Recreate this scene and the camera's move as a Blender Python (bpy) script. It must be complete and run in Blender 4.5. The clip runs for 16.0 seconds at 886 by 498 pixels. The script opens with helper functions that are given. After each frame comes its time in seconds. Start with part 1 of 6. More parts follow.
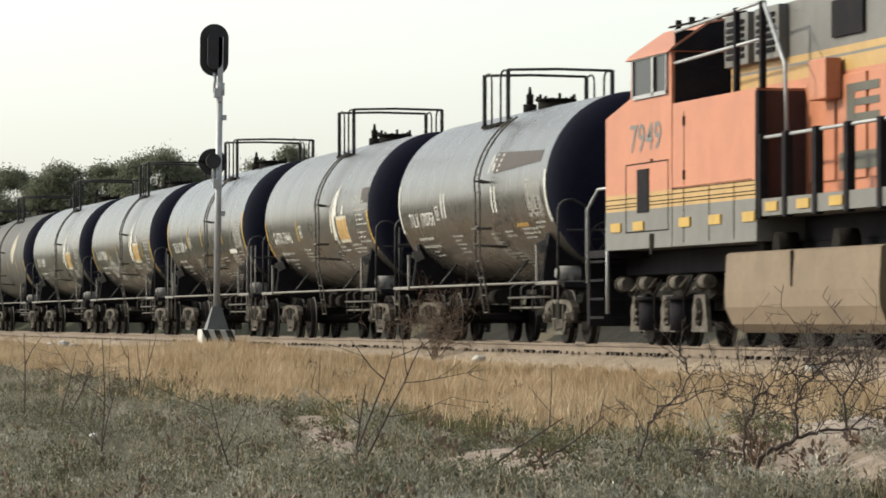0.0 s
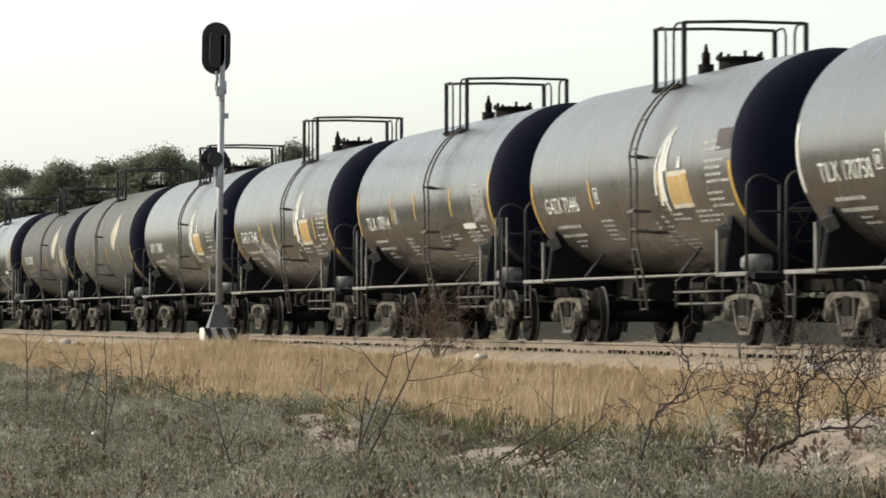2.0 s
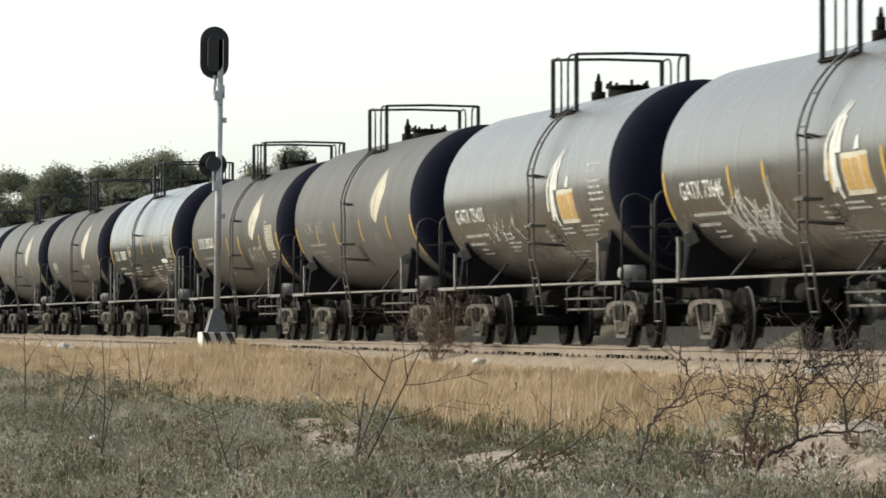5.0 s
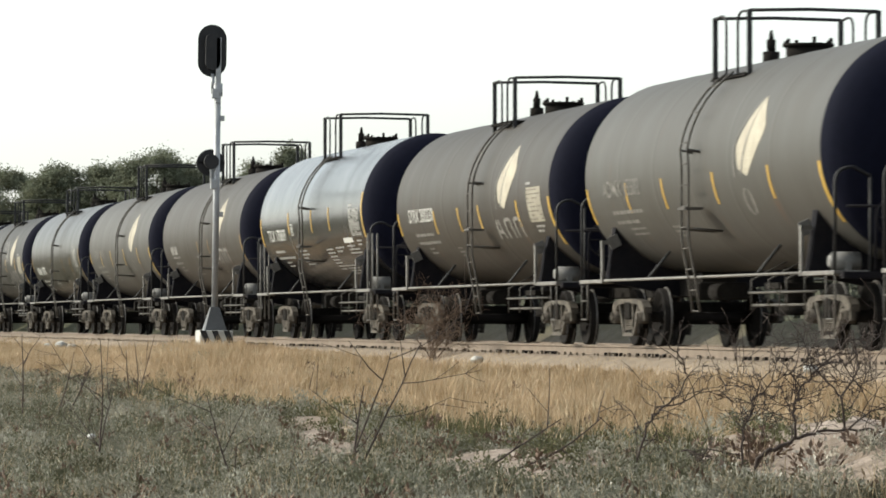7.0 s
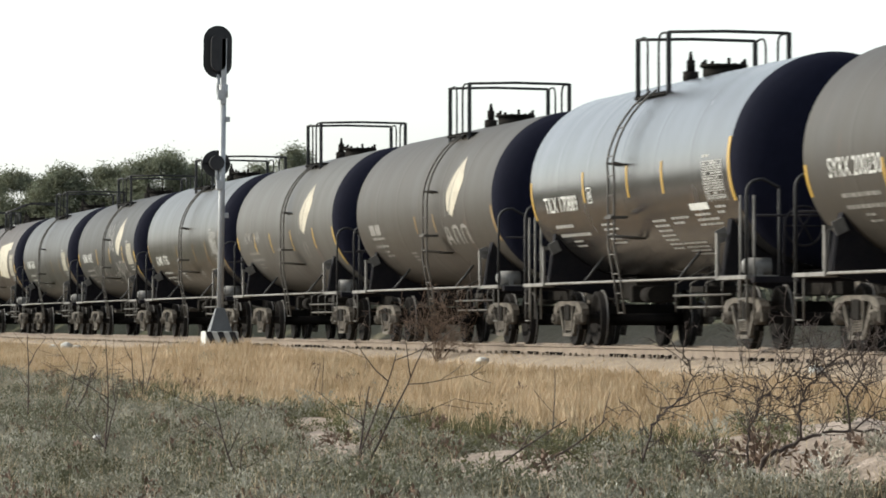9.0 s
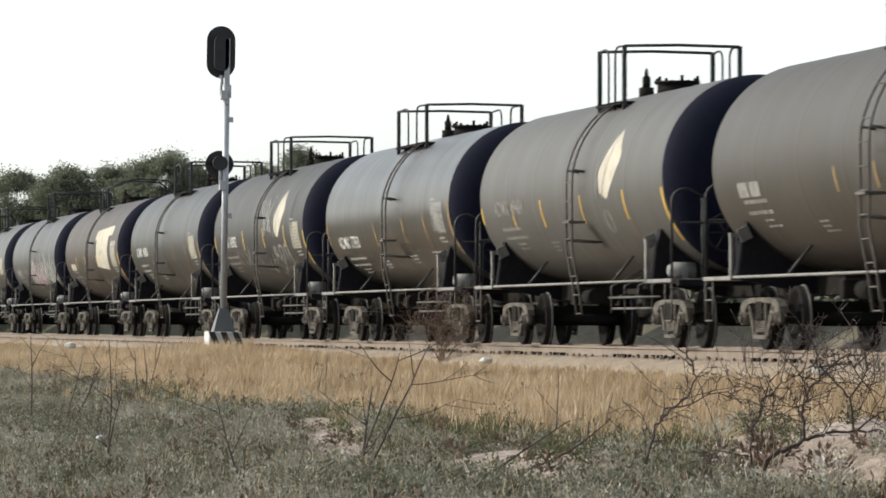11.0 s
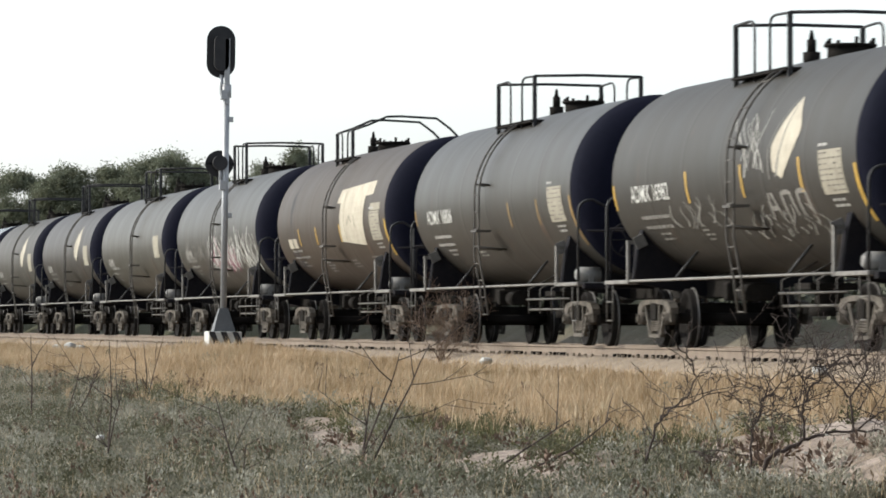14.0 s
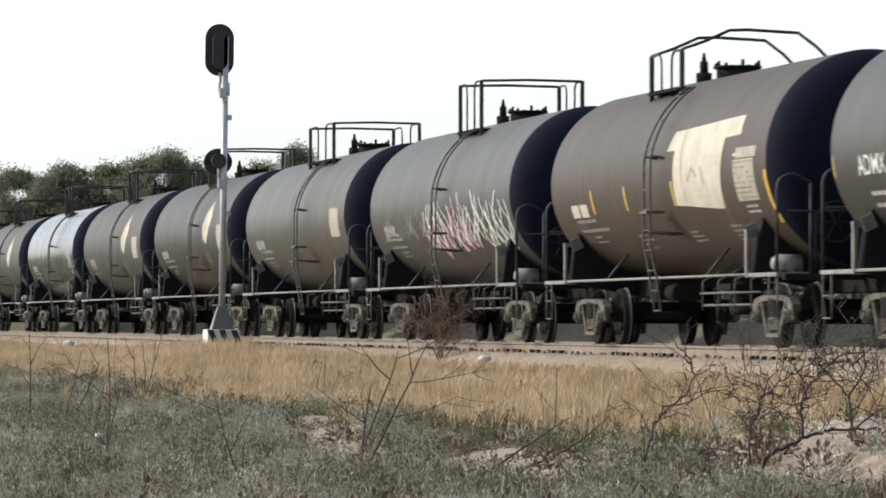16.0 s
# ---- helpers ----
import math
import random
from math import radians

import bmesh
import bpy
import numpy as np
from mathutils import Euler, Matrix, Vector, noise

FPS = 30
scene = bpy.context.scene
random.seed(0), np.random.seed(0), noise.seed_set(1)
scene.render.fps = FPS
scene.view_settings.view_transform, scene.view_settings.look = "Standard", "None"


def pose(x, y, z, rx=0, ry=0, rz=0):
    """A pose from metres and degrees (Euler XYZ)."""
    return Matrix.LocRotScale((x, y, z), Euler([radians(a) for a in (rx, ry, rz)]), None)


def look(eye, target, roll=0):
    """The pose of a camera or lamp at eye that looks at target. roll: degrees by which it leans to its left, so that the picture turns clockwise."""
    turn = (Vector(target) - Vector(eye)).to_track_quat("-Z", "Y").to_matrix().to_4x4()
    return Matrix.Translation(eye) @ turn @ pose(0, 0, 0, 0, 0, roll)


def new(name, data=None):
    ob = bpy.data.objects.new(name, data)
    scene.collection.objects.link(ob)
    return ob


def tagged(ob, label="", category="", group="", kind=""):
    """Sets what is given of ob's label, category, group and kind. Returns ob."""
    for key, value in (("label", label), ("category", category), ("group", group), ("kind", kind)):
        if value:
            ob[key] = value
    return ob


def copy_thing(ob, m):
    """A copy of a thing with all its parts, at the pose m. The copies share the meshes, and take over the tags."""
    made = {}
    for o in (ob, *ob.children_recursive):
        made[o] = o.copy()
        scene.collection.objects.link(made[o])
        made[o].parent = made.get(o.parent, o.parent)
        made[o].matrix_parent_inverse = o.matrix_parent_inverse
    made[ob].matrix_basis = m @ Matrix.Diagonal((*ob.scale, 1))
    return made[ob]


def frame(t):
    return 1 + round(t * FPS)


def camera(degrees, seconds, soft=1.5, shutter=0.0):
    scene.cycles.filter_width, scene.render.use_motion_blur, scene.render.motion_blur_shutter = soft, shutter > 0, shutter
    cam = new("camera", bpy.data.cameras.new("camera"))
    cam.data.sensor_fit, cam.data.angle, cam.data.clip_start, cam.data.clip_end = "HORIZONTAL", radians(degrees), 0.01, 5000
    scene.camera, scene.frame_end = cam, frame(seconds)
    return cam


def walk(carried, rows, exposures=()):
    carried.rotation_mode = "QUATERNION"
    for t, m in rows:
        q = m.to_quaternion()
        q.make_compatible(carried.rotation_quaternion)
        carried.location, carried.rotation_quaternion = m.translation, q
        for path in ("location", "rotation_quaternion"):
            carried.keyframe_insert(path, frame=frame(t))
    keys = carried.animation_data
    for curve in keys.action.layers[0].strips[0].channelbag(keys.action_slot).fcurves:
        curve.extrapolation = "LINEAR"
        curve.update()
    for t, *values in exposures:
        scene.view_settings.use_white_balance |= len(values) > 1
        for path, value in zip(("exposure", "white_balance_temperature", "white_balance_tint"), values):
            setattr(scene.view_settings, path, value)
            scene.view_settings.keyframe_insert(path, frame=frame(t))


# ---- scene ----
# The track runs along y; the train comes towards -y. Rail tops lie at z = 0.
EYE = Vector((-18.23, 0.0, 0.38))
LENS = 10.36
FOCAL = 8650.0
HEADING = 10.47
DRIFT = [
    (0.0, 0.0, 0.0), (0.5, -0.6, 0.0), (1.0, -2.0, -0.9), (1.5, 0.0, -3.1), (2.0, 3.5, -3.1),
    (2.5, 3.9, -0.7), (3.0, 0.9, 1.5), (3.5, -2.2, 3.7), (4.0, -0.4, 7.7), (4.6, 0.6, 6.5),
    (5.6, -0.4, 1.5), (6.5, -1.5, 0.0), (7.0, -3.5, 1.3), (7.5, -1.1, 6.5), (8.0, 1.5, 7.7),
    (8.5, 3.0, 6.1), (9.0, 6.1, 3.1), (9.8, 9.5, 2.6), (10.8, 11.8, 3.6), (11.5, 12.2, 3.7),
    (12.0, 11.1, 0.7), (12.5, 10.7, 3.5), (13.0, 9.6, 6.1), (13.5, 10.5, 1.5), (14.0, 12.0, 3.3),
    (14.5, 11.8, 1.8), (15.0, 7.4, 0.2), (15.5, 8.8, -1.3), (16.0, 9.4, 0.0),
]


def aim(swing, nod):
    yaw = radians(HEADING) - swing / FOCAL
    rise = (128.0 + nod) / FOCAL
    return look(EYE, EYE + Vector((math.sin(yaw), math.cos(yaw), rise)) * 50)


cam = camera(LENS, 16.0, soft=1.7, shutter=0.3)
walk(cam, [(t, aim(a, b)) for t, a, b in DRIFT],
     exposures=[(0.0, 0.82, 6620, 5), (4.0, 0.92, 6450, 3.5), (7.0, 1.00, 6400, 4), (9.0, 1.02, 6300, 5.5), (12.0, 1.00, 6180, 7.5), (16.0, 0.99, 6120, 7.5)])

# ---------------------------------------------------------------- light
SUN_AZ, SUN_EL = 294.0, 29.0      # degrees clockwise from +y, degrees above the horizon
world = bpy.data.worlds.new("sky")
scene.world = world
world.use_nodes = True
wn, wl = world.node_tree.nodes, world.node_tree.links
sky = wn.new("ShaderNodeTexSky")
sky.sky_type = "NISHITA"
sky.sun_disc = False
sky.sun_elevation = radians(SUN_EL)
sky.sun_rotation = radians(SUN_AZ)
sky.dust_density = 1.6
sky.air_density = 1.0
haze = wn.new("ShaderNodeHueSaturation")
haze.inputs["Saturation"].default_value = 0.28
wl.new(sky.outputs[0], haze.inputs["Color"])
wl.new(haze.outputs[0], wn["Background"].inputs[0])
wn["Background"].inputs[1].default_value = 0.137
sun = new("sun", bpy.data.lights.new("sun", "SUN"))
sun.data.energy = 2.6
sun.data.angle = radians(0.6)
sun.data.color = (1.0, 0.90, 0.76)
az, el = radians(SUN_AZ), radians(SUN_EL)
SUN_DIR = Vector((math.sin(az) * math.cos(el), math.cos(az) * math.cos(el), math.sin(el)))
sun.matrix_world = look(SUN_DIR * 60, (0, 0, 0))


# ---------------------------------------------------------------- materials
def material(name, rough=0.6, metal=0.0, spec=0.5):
    m = bpy.data.materials.new(name)
    m.use_nodes = True
    b = m.node_tree.nodes["Principled BSDF"]
    b.inputs["Roughness"].default_value = rough
    b.inputs["Metallic"].default_value = metal
    b.inputs["Specular IOR Level"].default_value = spec
    return m, m.node_tree.nodes, m.node_tree.links, b


def coords(n, l, scale=(1, 1, 1)):
    tc, mp = n.new("ShaderNodeTexCoord"), n.new("ShaderNodeMapping")
    mp.inputs["Scale"].default_value = scale
    l.new(tc.outputs["Object"], mp.inputs[0])
    return mp.outputs[0]


def noise_fac(n, l, vec, scale, detail=5.0, lo=0.35, hi=0.65, rough=0.6):
    t, r = n.new("ShaderNodeTexNoise"), n.new("ShaderNodeMapRange")
    t.inputs["Scale"].default_value = scale
    t.inputs["Detail"].default_value = detail
    t.inputs["Roughness"].default_value = rough
    l.new(vec, t.inputs["Vector"])
    l.new(t.outputs[0], r.inputs["Value"])
    r.inputs["From Min"].default_value, r.inputs["From Max"].default_value = lo, hi
    return r.outputs[0]


def mix(n, l, fac, a, b):
    m = n.new("ShaderNodeMix")
    m.data_type = "RGBA"
    if isinstance(fac, float):
        m.inputs[0].default_value = fac
    else:
        l.new(fac, m.inputs[0])
    for v, s in ((a, m.inputs[6]), (b, m.inputs[7])):
        if isinstance(v, tuple):
            s.default_value = (*v, 1)
        else:
            l.new(v, s)
    return m.outputs[2]


def times(n, l, a, b):
    m = n.new("ShaderNodeMath")
    m.operation = "MULTIPLY"
    l.new(a, m.inputs[0])
    if isinstance(b, float):
        m.inputs[1].default_value = b
    else:
        l.new(b, m.inputs[1])
    return m.outputs[0]


def bump(n, l, b, h, strength, distance):
    p = n.new("ShaderNodeBump")
    p.inputs["Strength"].default_value = strength
    p.inputs["Distance"].default_value = distance
    l.new(h, p.inputs["Height"])
    l.new(p.outputs[0], b.inputs["Normal"])


def rough_mat(name, c1, c2, scale, rough=0.7, metal=0.0, relief=0.3, grain=None, c3=None, spec=0.4, stretch=(1, 1, 1)):
    """Two tones in large patches, a finer third one, and a fine relief."""
    m, n, l, b = material(name, rough, metal, spec)
    v = coords(n, l, stretch)
    big = noise_fac(n, l, v, scale)
    fine = noise_fac(n, l, v, grain or scale * 9, 6.0, 0.3, 0.7)
    col = mix(n, l, big, c1, c2)
    dark = c3 or tuple(a * 0.55 for a in c1)
    col = mix(n, l, times(n, l, fine, 0.45), col, dark)
    l.new(col, b.inputs["Base Color"])
    if relief:
        bump(n, l, b, fine, relief, 0.01)
    return m


def tank_paint(name, paint, dust, amount, gloss, rust=0.1):
    """Painted steel shell: coloured paint, road dust settled in streaks and patches, a little rust."""
    m, n, l, b = material(name, gloss, 0.0, 0.85 if gloss < 0.29 else 0.22)
    v = coords(n, l)
    vs = coords(n, l, (0.35, 0.55, 0.22))
    patch = noise_fac(n, l, v, 0.5, 4.0, 0.3, 0.7)
    streak = noise_fac(n, l, vs, 1.6, 6.0, 0.3, 0.75)
    speck = noise_fac(n, l, v, 14.0, 6.0, 0.35, 0.75)
    ad = n.new("ShaderNodeMath")
    ad.operation = "MULTIPLY_ADD"
    l.new(patch, ad.inputs[0])
    ad.inputs[1].default_value = 0.30
    l.new(times(n, l, streak, 0.45), ad.inputs[2])
    mr = n.new("ShaderNodeMapRange")
    mr.inputs["From Max"].default_value = 0.75
    mr.inputs["To Min"].default_value = amount * 0.6
    mr.inputs["To Max"].default_value = min(1.0, amount * 1.35)
    l.new(ad.outputs[0], mr.inputs["Value"])
    dust2 = tuple(a * 0.78 for a in dust)
    dcol = mix(n, l, times(n, l, speck, 0.6), dust, dust2)
    col = mix(n, l, mr.outputs[0], paint, dcol)
    rs = noise_fac(n, l, vs, 3.4, 7.0, 0.62, 0.8)
    col = mix(n, l, times(n, l, rs, rust * 4.0), col, (0.11, 0.055, 0.03))
    l.new(col, b.inputs["Base Color"])
    rr = n.new("ShaderNodeMapRange")
    rr.inputs["To Min"].default_value = gloss
    rr.inputs["To Max"].default_value = min(0.9, gloss + 0.09)
    l.new(streak, rr.inputs["Value"])
    l.new(rr.outputs[0], b.inputs["Roughness"])
    bump(n, l, b, patch, 0.12, 0.02)
    return m


def island_mat(name, stops, rough=0.8, spec=0.2, through_light=0.0, patch=1.7):
    """Plants: a colour for each blade or leaf out of a row of tones."""
    m, n, l, b = material(name, rough, 0.0, spec)
    g, r = n.new("ShaderNodeNewGeometry"), n.new("ShaderNodeValToRGB")
    el_ = r.color_ramp.elements
    for i, c in enumerate(stops):
        p = i / (len(stops) - 1)
        e = el_[i] if i < 2 else el_.new(p)
        e.position, e.color = p, (*c, 1)
    el_[0].position = 0.0
    l.new(g.outputs["Random Per Island"], r.inputs[0])
    v = coords(n, l, (1, 0.6, 1))
    tone = mix(n, l, noise_fac(n, l, v, patch, 3.0, 0.3, 0.7), (0.62, 0.58, 0.50), (1.3, 1.3, 1.34))
    both = n.new("ShaderNodeMix")
    both.data_type, both.blend_type = "RGBA", "MULTIPLY"
    both.inputs[0].default_value = 1.0
    l.new(r.outputs[0], both.inputs[6])
    l.new(tone, both.inputs[7])
    l.new(both.outputs[2], b.inputs["Base Color"])
    if through_light:
        tr, mx = n.new("ShaderNodeBsdfTranslucent"), n.new("ShaderNodeMixShader")
        l.new(both.outputs[2], tr.inputs[0])
        mx.inputs[0].default_value = through_light
        l.new(b.outputs[0], mx.inputs[1])
        l.new(tr.outputs[0], mx.inputs[2])
        l.new(mx.outputs[0], n["Material Output"].inputs[0])
    return m


# black steel parts; also the painted shade on the locomotive cab's rear
M_BLACK = rough_mat("black_steel_and_shade", (0.011, 0.011, 0.014), (0.020, 0.018, 0.019), 3, 0.85, relief=0.1, spec=0.06)
# tank ends: their shade is put into this near-black navy colour
M_HEAD = rough_mat("shaded_tank_end", (0.0055, 0.0065, 0.0145), (0.0072, 0.008, 0.0165), 1.2, 0.8, relief=0.05, spec=0.05)
M_PIPE = rough_mat("dusty_grey_pipe", (0.17, 0.16, 0.145), (0.09, 0.085, 0.076), 5, 0.6, relief=0.1)
M_LADDER = rough_mat("dusty_dark_ladder", (0.055, 0.050, 0.045), (0.10, 0.092, 0.08), 2, 0.7, relief=0.1, spec=0.3)
M_RAILING = rough_mat("dark_railing", (0.012, 0.012, 0.014), (0.03, 0.029, 0.028), 6, 0.6, relief=0.1, spec=0.3)
M_TRUCK = rough_mat("dusty_cast_steel", (0.13, 0.115, 0.096), (0.03, 0.026, 0.022), 6, 0.85, relief=0.4, spec=0.2)
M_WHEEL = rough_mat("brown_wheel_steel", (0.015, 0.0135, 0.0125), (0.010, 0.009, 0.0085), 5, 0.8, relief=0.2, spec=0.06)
M_TREAD = rough_mat("worn_rim_highlight", (0.15, 0.14, 0.13), (0.09, 0.085, 0.08), 8, 0.4, metal=0.3, relief=0.05, spec=0.4)
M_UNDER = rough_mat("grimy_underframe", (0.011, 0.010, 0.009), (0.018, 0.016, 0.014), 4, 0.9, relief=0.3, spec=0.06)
M_SILVER = rough_mat("pale_grey_drum", (0.17, 0.165, 0.155), (0.10, 0.096, 0.088), 5, 0.45, relief=0.1)
M_WHITE = rough_mat("worn_white_lettering", (0.55, 0.55, 0.52), (0.40, 0.40, 0.37), 9, 0.6, relief=0.0, c3=(0.25, 0.25, 0.23))
M_FADED = rough_mat("faded_lettering", (0.20, 0.19, 0.17), (0.13, 0.125, 0.11), 7, 0.7, relief=0.0, c3=(0.08, 0.075, 0.07))
M_CREAM = rough_mat("faded_cream_paint", (0.40, 0.37, 0.29), (0.30, 0.27, 0.21), 3, 0.7, relief=0.0, c3=(0.20, 0.175, 0.13))
M_PRINT = rough_mat("small_white_print", (0.34, 0.335, 0.31), (0.24, 0.235, 0.215), 9, 0.6, relief=0.0, c3=(0.12, 0.115, 0.105))
M_NOTICE = rough_mat("dusty_cream_panel", (0.27, 0.25, 0.19), (0.21, 0.19, 0.145), 4, 0.7, relief=0.0, c3=(0.12, 0.105, 0.08))
M_SPRAY = rough_mat("grey_white_spray", (0.36, 0.355, 0.325), (0.22, 0.215, 0.195), 5, 0.65, relief=0.0, c3=(0.09, 0.085, 0.08))
M_DULLTAPE = rough_mat("dirty_yellow_tape", (0.22, 0.135, 0.04), (0.13, 0.09, 0.04), 5, 0.6, relief=0.0)
M_YELLOW = rough_mat("yellow_reflective_tape", (0.42, 0.26, 0.035), (0.32, 0.20, 0.035), 5, 0.5, relief=0.0)
M_GOLD = rough_mat("golden_paint", (0.36, 0.21, 0.05), (0.28, 0.17, 0.045), 6, 0.6, relief=0.0)
M_PINK = rough_mat("pink_spray_paint", (0.20, 0.055, 0.09), (0.15, 0.045, 0.07), 5, 0.6, relief=0.0)
M_BROWNP = rough_mat("brown_repaint", (0.035, 0.024, 0.02), (0.025, 0.018, 0.015), 2, 0.7, relief=0.0)
M_CONCRETE = rough_mat("white_painted_concrete", (0.50, 0.50, 0.47), (0.36, 0.36, 0.34), 4, 0.85)
M_RAIL = rough_mat("rusty_rail", (0.17, 0.13, 0.095), (0.12, 0.09, 0.065), 3, 0.75, relief=0.2)
M_RAILHEAD = rough_mat("worn_rail_head", (0.30, 0.28, 0.25), (0.22, 0.2, 0.18), 3, 0.4, metal=0.7, relief=0.05)
M_TIE = rough_mat("dusty_concrete_tie", (0.21, 0.175, 0.135), (0.16, 0.13, 0.10), 4, 0.9, relief=0.4)
M_BALLAST = rough_mat("grey_tan_ballast", (0.29, 0.23, 0.165), (0.21, 0.165, 0.12), 2.5, 0.95, relief=1.0, grain=28, c3=(0.09, 0.072, 0.054))
M_DARKSTEEL = rough_mat("dark_grey_casting", (0.10, 0.105, 0.11), (0.07, 0.073, 0.076), 4, 0.6, relief=0.2)
M_STEEL = rough_mat("galvanised_steel", (0.36, 0.37, 0.38), (0.28, 0.29, 0.30), 4, 0.5, metal=0.3, relief=0.1)
M_SIGNAL = rough_mat("black_signal_plate", (0.012, 0.012, 0.014), (0.02, 0.02, 0.022), 4, 0.7, relief=0.05)


# ---------------------------------------------------------------- mesh helpers
def part(name, bm, mat_, parent=None, label="", smooth=False):
    me = bpy.data.meshes.new(name)
    bm.to_mesh(me)
    bm.free()
    for m in (mat_ if isinstance(mat_, (list, tuple)) else [mat_]):
        me.materials.append(m)
    if smooth:
        for p in me.polygons:
            p.use_smooth = True
    ob = new(name, me)
    if parent is not None:
        ob.parent = parent
    return tagged(ob, label)


def mesh_part(name, verts, faces, mat_, parent=None, label="", smooth=False):
    me = bpy.data.meshes.new(name)
    me.from_pydata(verts, [], faces)
    me.update()
    for m in (mat_ if isinstance(mat_, (list, tuple)) else [mat_]):
        me.materials.append(m)
    if smooth:
        for p in me.polygons:
            p.use_smooth = True
    ob = new(name, me)
    if parent is not None:
        ob.parent = parent
    return tagged(ob, label)


def empty(name, m=None):
    ob = new(name)
    ob.empty_display_size = 0.3
    if m is not None:
        ob.matrix_basis = m
    return ob


def box(bm, x0, x1, y0, y1, z0, z1, bevel=0.0, idx=0, m=None):
    vs = [bm.verts.new((x, y, z)) for x in (x0, x1) for y in (y0, y1) for z in (z0, z1)]
    fs = [bm.faces.new([vs[i] for i in f]) for f in
          ((0, 1, 3, 2), (4, 6, 7, 5), (0, 4, 5, 1), (2, 3, 7, 6), (0, 2, 6, 4), (1, 5, 7, 3))]
    for f in fs:
        f.material_index = idx
    if bevel:
        es = list({e for f in fs for e in f.edges})
        r = bmesh.ops.bevel(bm, geom=es, offset=bevel, segments=2, affect="EDGES", profile=0.5)
        vs = list({v for f in r["faces"] for v in f.verts} | {v for v in vs if v.is_valid})
        for f in r["faces"]:
            f.material_index = idx
    if m is not None:
        bmesh.ops.transform(bm, matrix=m, verts=[v for v in vs if v.is_valid])
    return vs


def cyl(bm, p, q, r, seg=10, r2=None, cap=True, idx=0):
    """A round bar from p to q."""
    p, q = Vector(p), Vector(q)
    r2 = r if r2 is None else r2
    d = (q - p).normalized()
    a = d.orthogonal().normalized()
    b = d.cross(a)
    ra, rb = [], []
    for i in range(seg):
        c, s = math.cos(2 * math.pi * i / seg), math.sin(2 * math.pi * i / seg)
        o = a * c + b * s
        ra.append(bm.verts.new(p + o * r))
        rb.append(bm.verts.new(q + o * r2))
    for i in range(seg):
        j = (i + 1) % seg
        f = bm.faces.new((ra[i], ra[j], rb[j], rb[i]))
        f.material_index = idx
        f.smooth = True
    if cap:
        for f in (bm.faces.new(ra[::-1]), bm.faces.new(rb)):
            f.material_index = idx


def tube(bm, pts, r, seg=6, r_end=None, idx=0):
    """A bent bar through the points."""
    pts = [Vector(p) for p in pts]
    r_end = r if r_end is None else r_end
    rings = []
    a = None
    for i, p in enumerate(pts):
        d = (pts[min(i + 1, len(pts) - 1)] - pts[max(i - 1, 0)]).normalized()
        a = d.orthogonal().normalized() if a is None else (a - d * a.dot(d)).normalized()
        b = d.cross(a)
        rr = r + (r_end - r) * i / (len(pts) - 1)
        rings.append([bm.verts.new(p + (a * math.cos(2 * math.pi * k / seg) + b * math.sin(2 * math.pi * k / seg)) * rr)
                      for k in range(seg)])
    for u, v in zip(rings, rings[1:]):
        for k in range(seg):
            f = bm.faces.new((u[k], u[(k + 1) % seg], v[(k + 1) % seg], v[k]))
            f.smooth = True
            f.material_index = idx
    bm.faces.new(rings[0][::-1]).material_index = idx
    bm.faces.new(rings[-1]).material_index = idx


def arc(p, q, bulge, n=6):
    """Points of a quarter bend from p to q by way of the corner bulge."""
    p, q, c = Vector(p), Vector(q), Vector(bulge)
    return [p * (1 - t) ** 2 + c * 2 * t * (1 - t) + q * t * t for t in (i / n for i in range(n + 1))]


def extrude(bm, outline, axis, a, b, idx=0):
    """A prism: the outline (two coordinates) drawn along axis from a to b."""
    def put(u, v, w):
        return {"x": (w, u, v), "y": (u, w, v), "z": (u, v, w)}[axis]
    lo = [bm.verts.new(put(u, v, a)) for u, v in outline]
    hi = [bm.verts.new(put(u, v, b)) for u, v in outline]
    k = len(outline)
    fs = [bm.faces.new((lo[i], lo[(i + 1) % k], hi[(i + 1) % k], hi[i])) for i in range(k)]
    fs += [bm.faces.new(lo[::-1]), bm.faces.new(hi)]
    for f in fs:
        f.material_index = idx
    return fs


def fixed(bm):
    bmesh.ops.recalc_face_normals(bm, faces=bm.faces)
    return bm


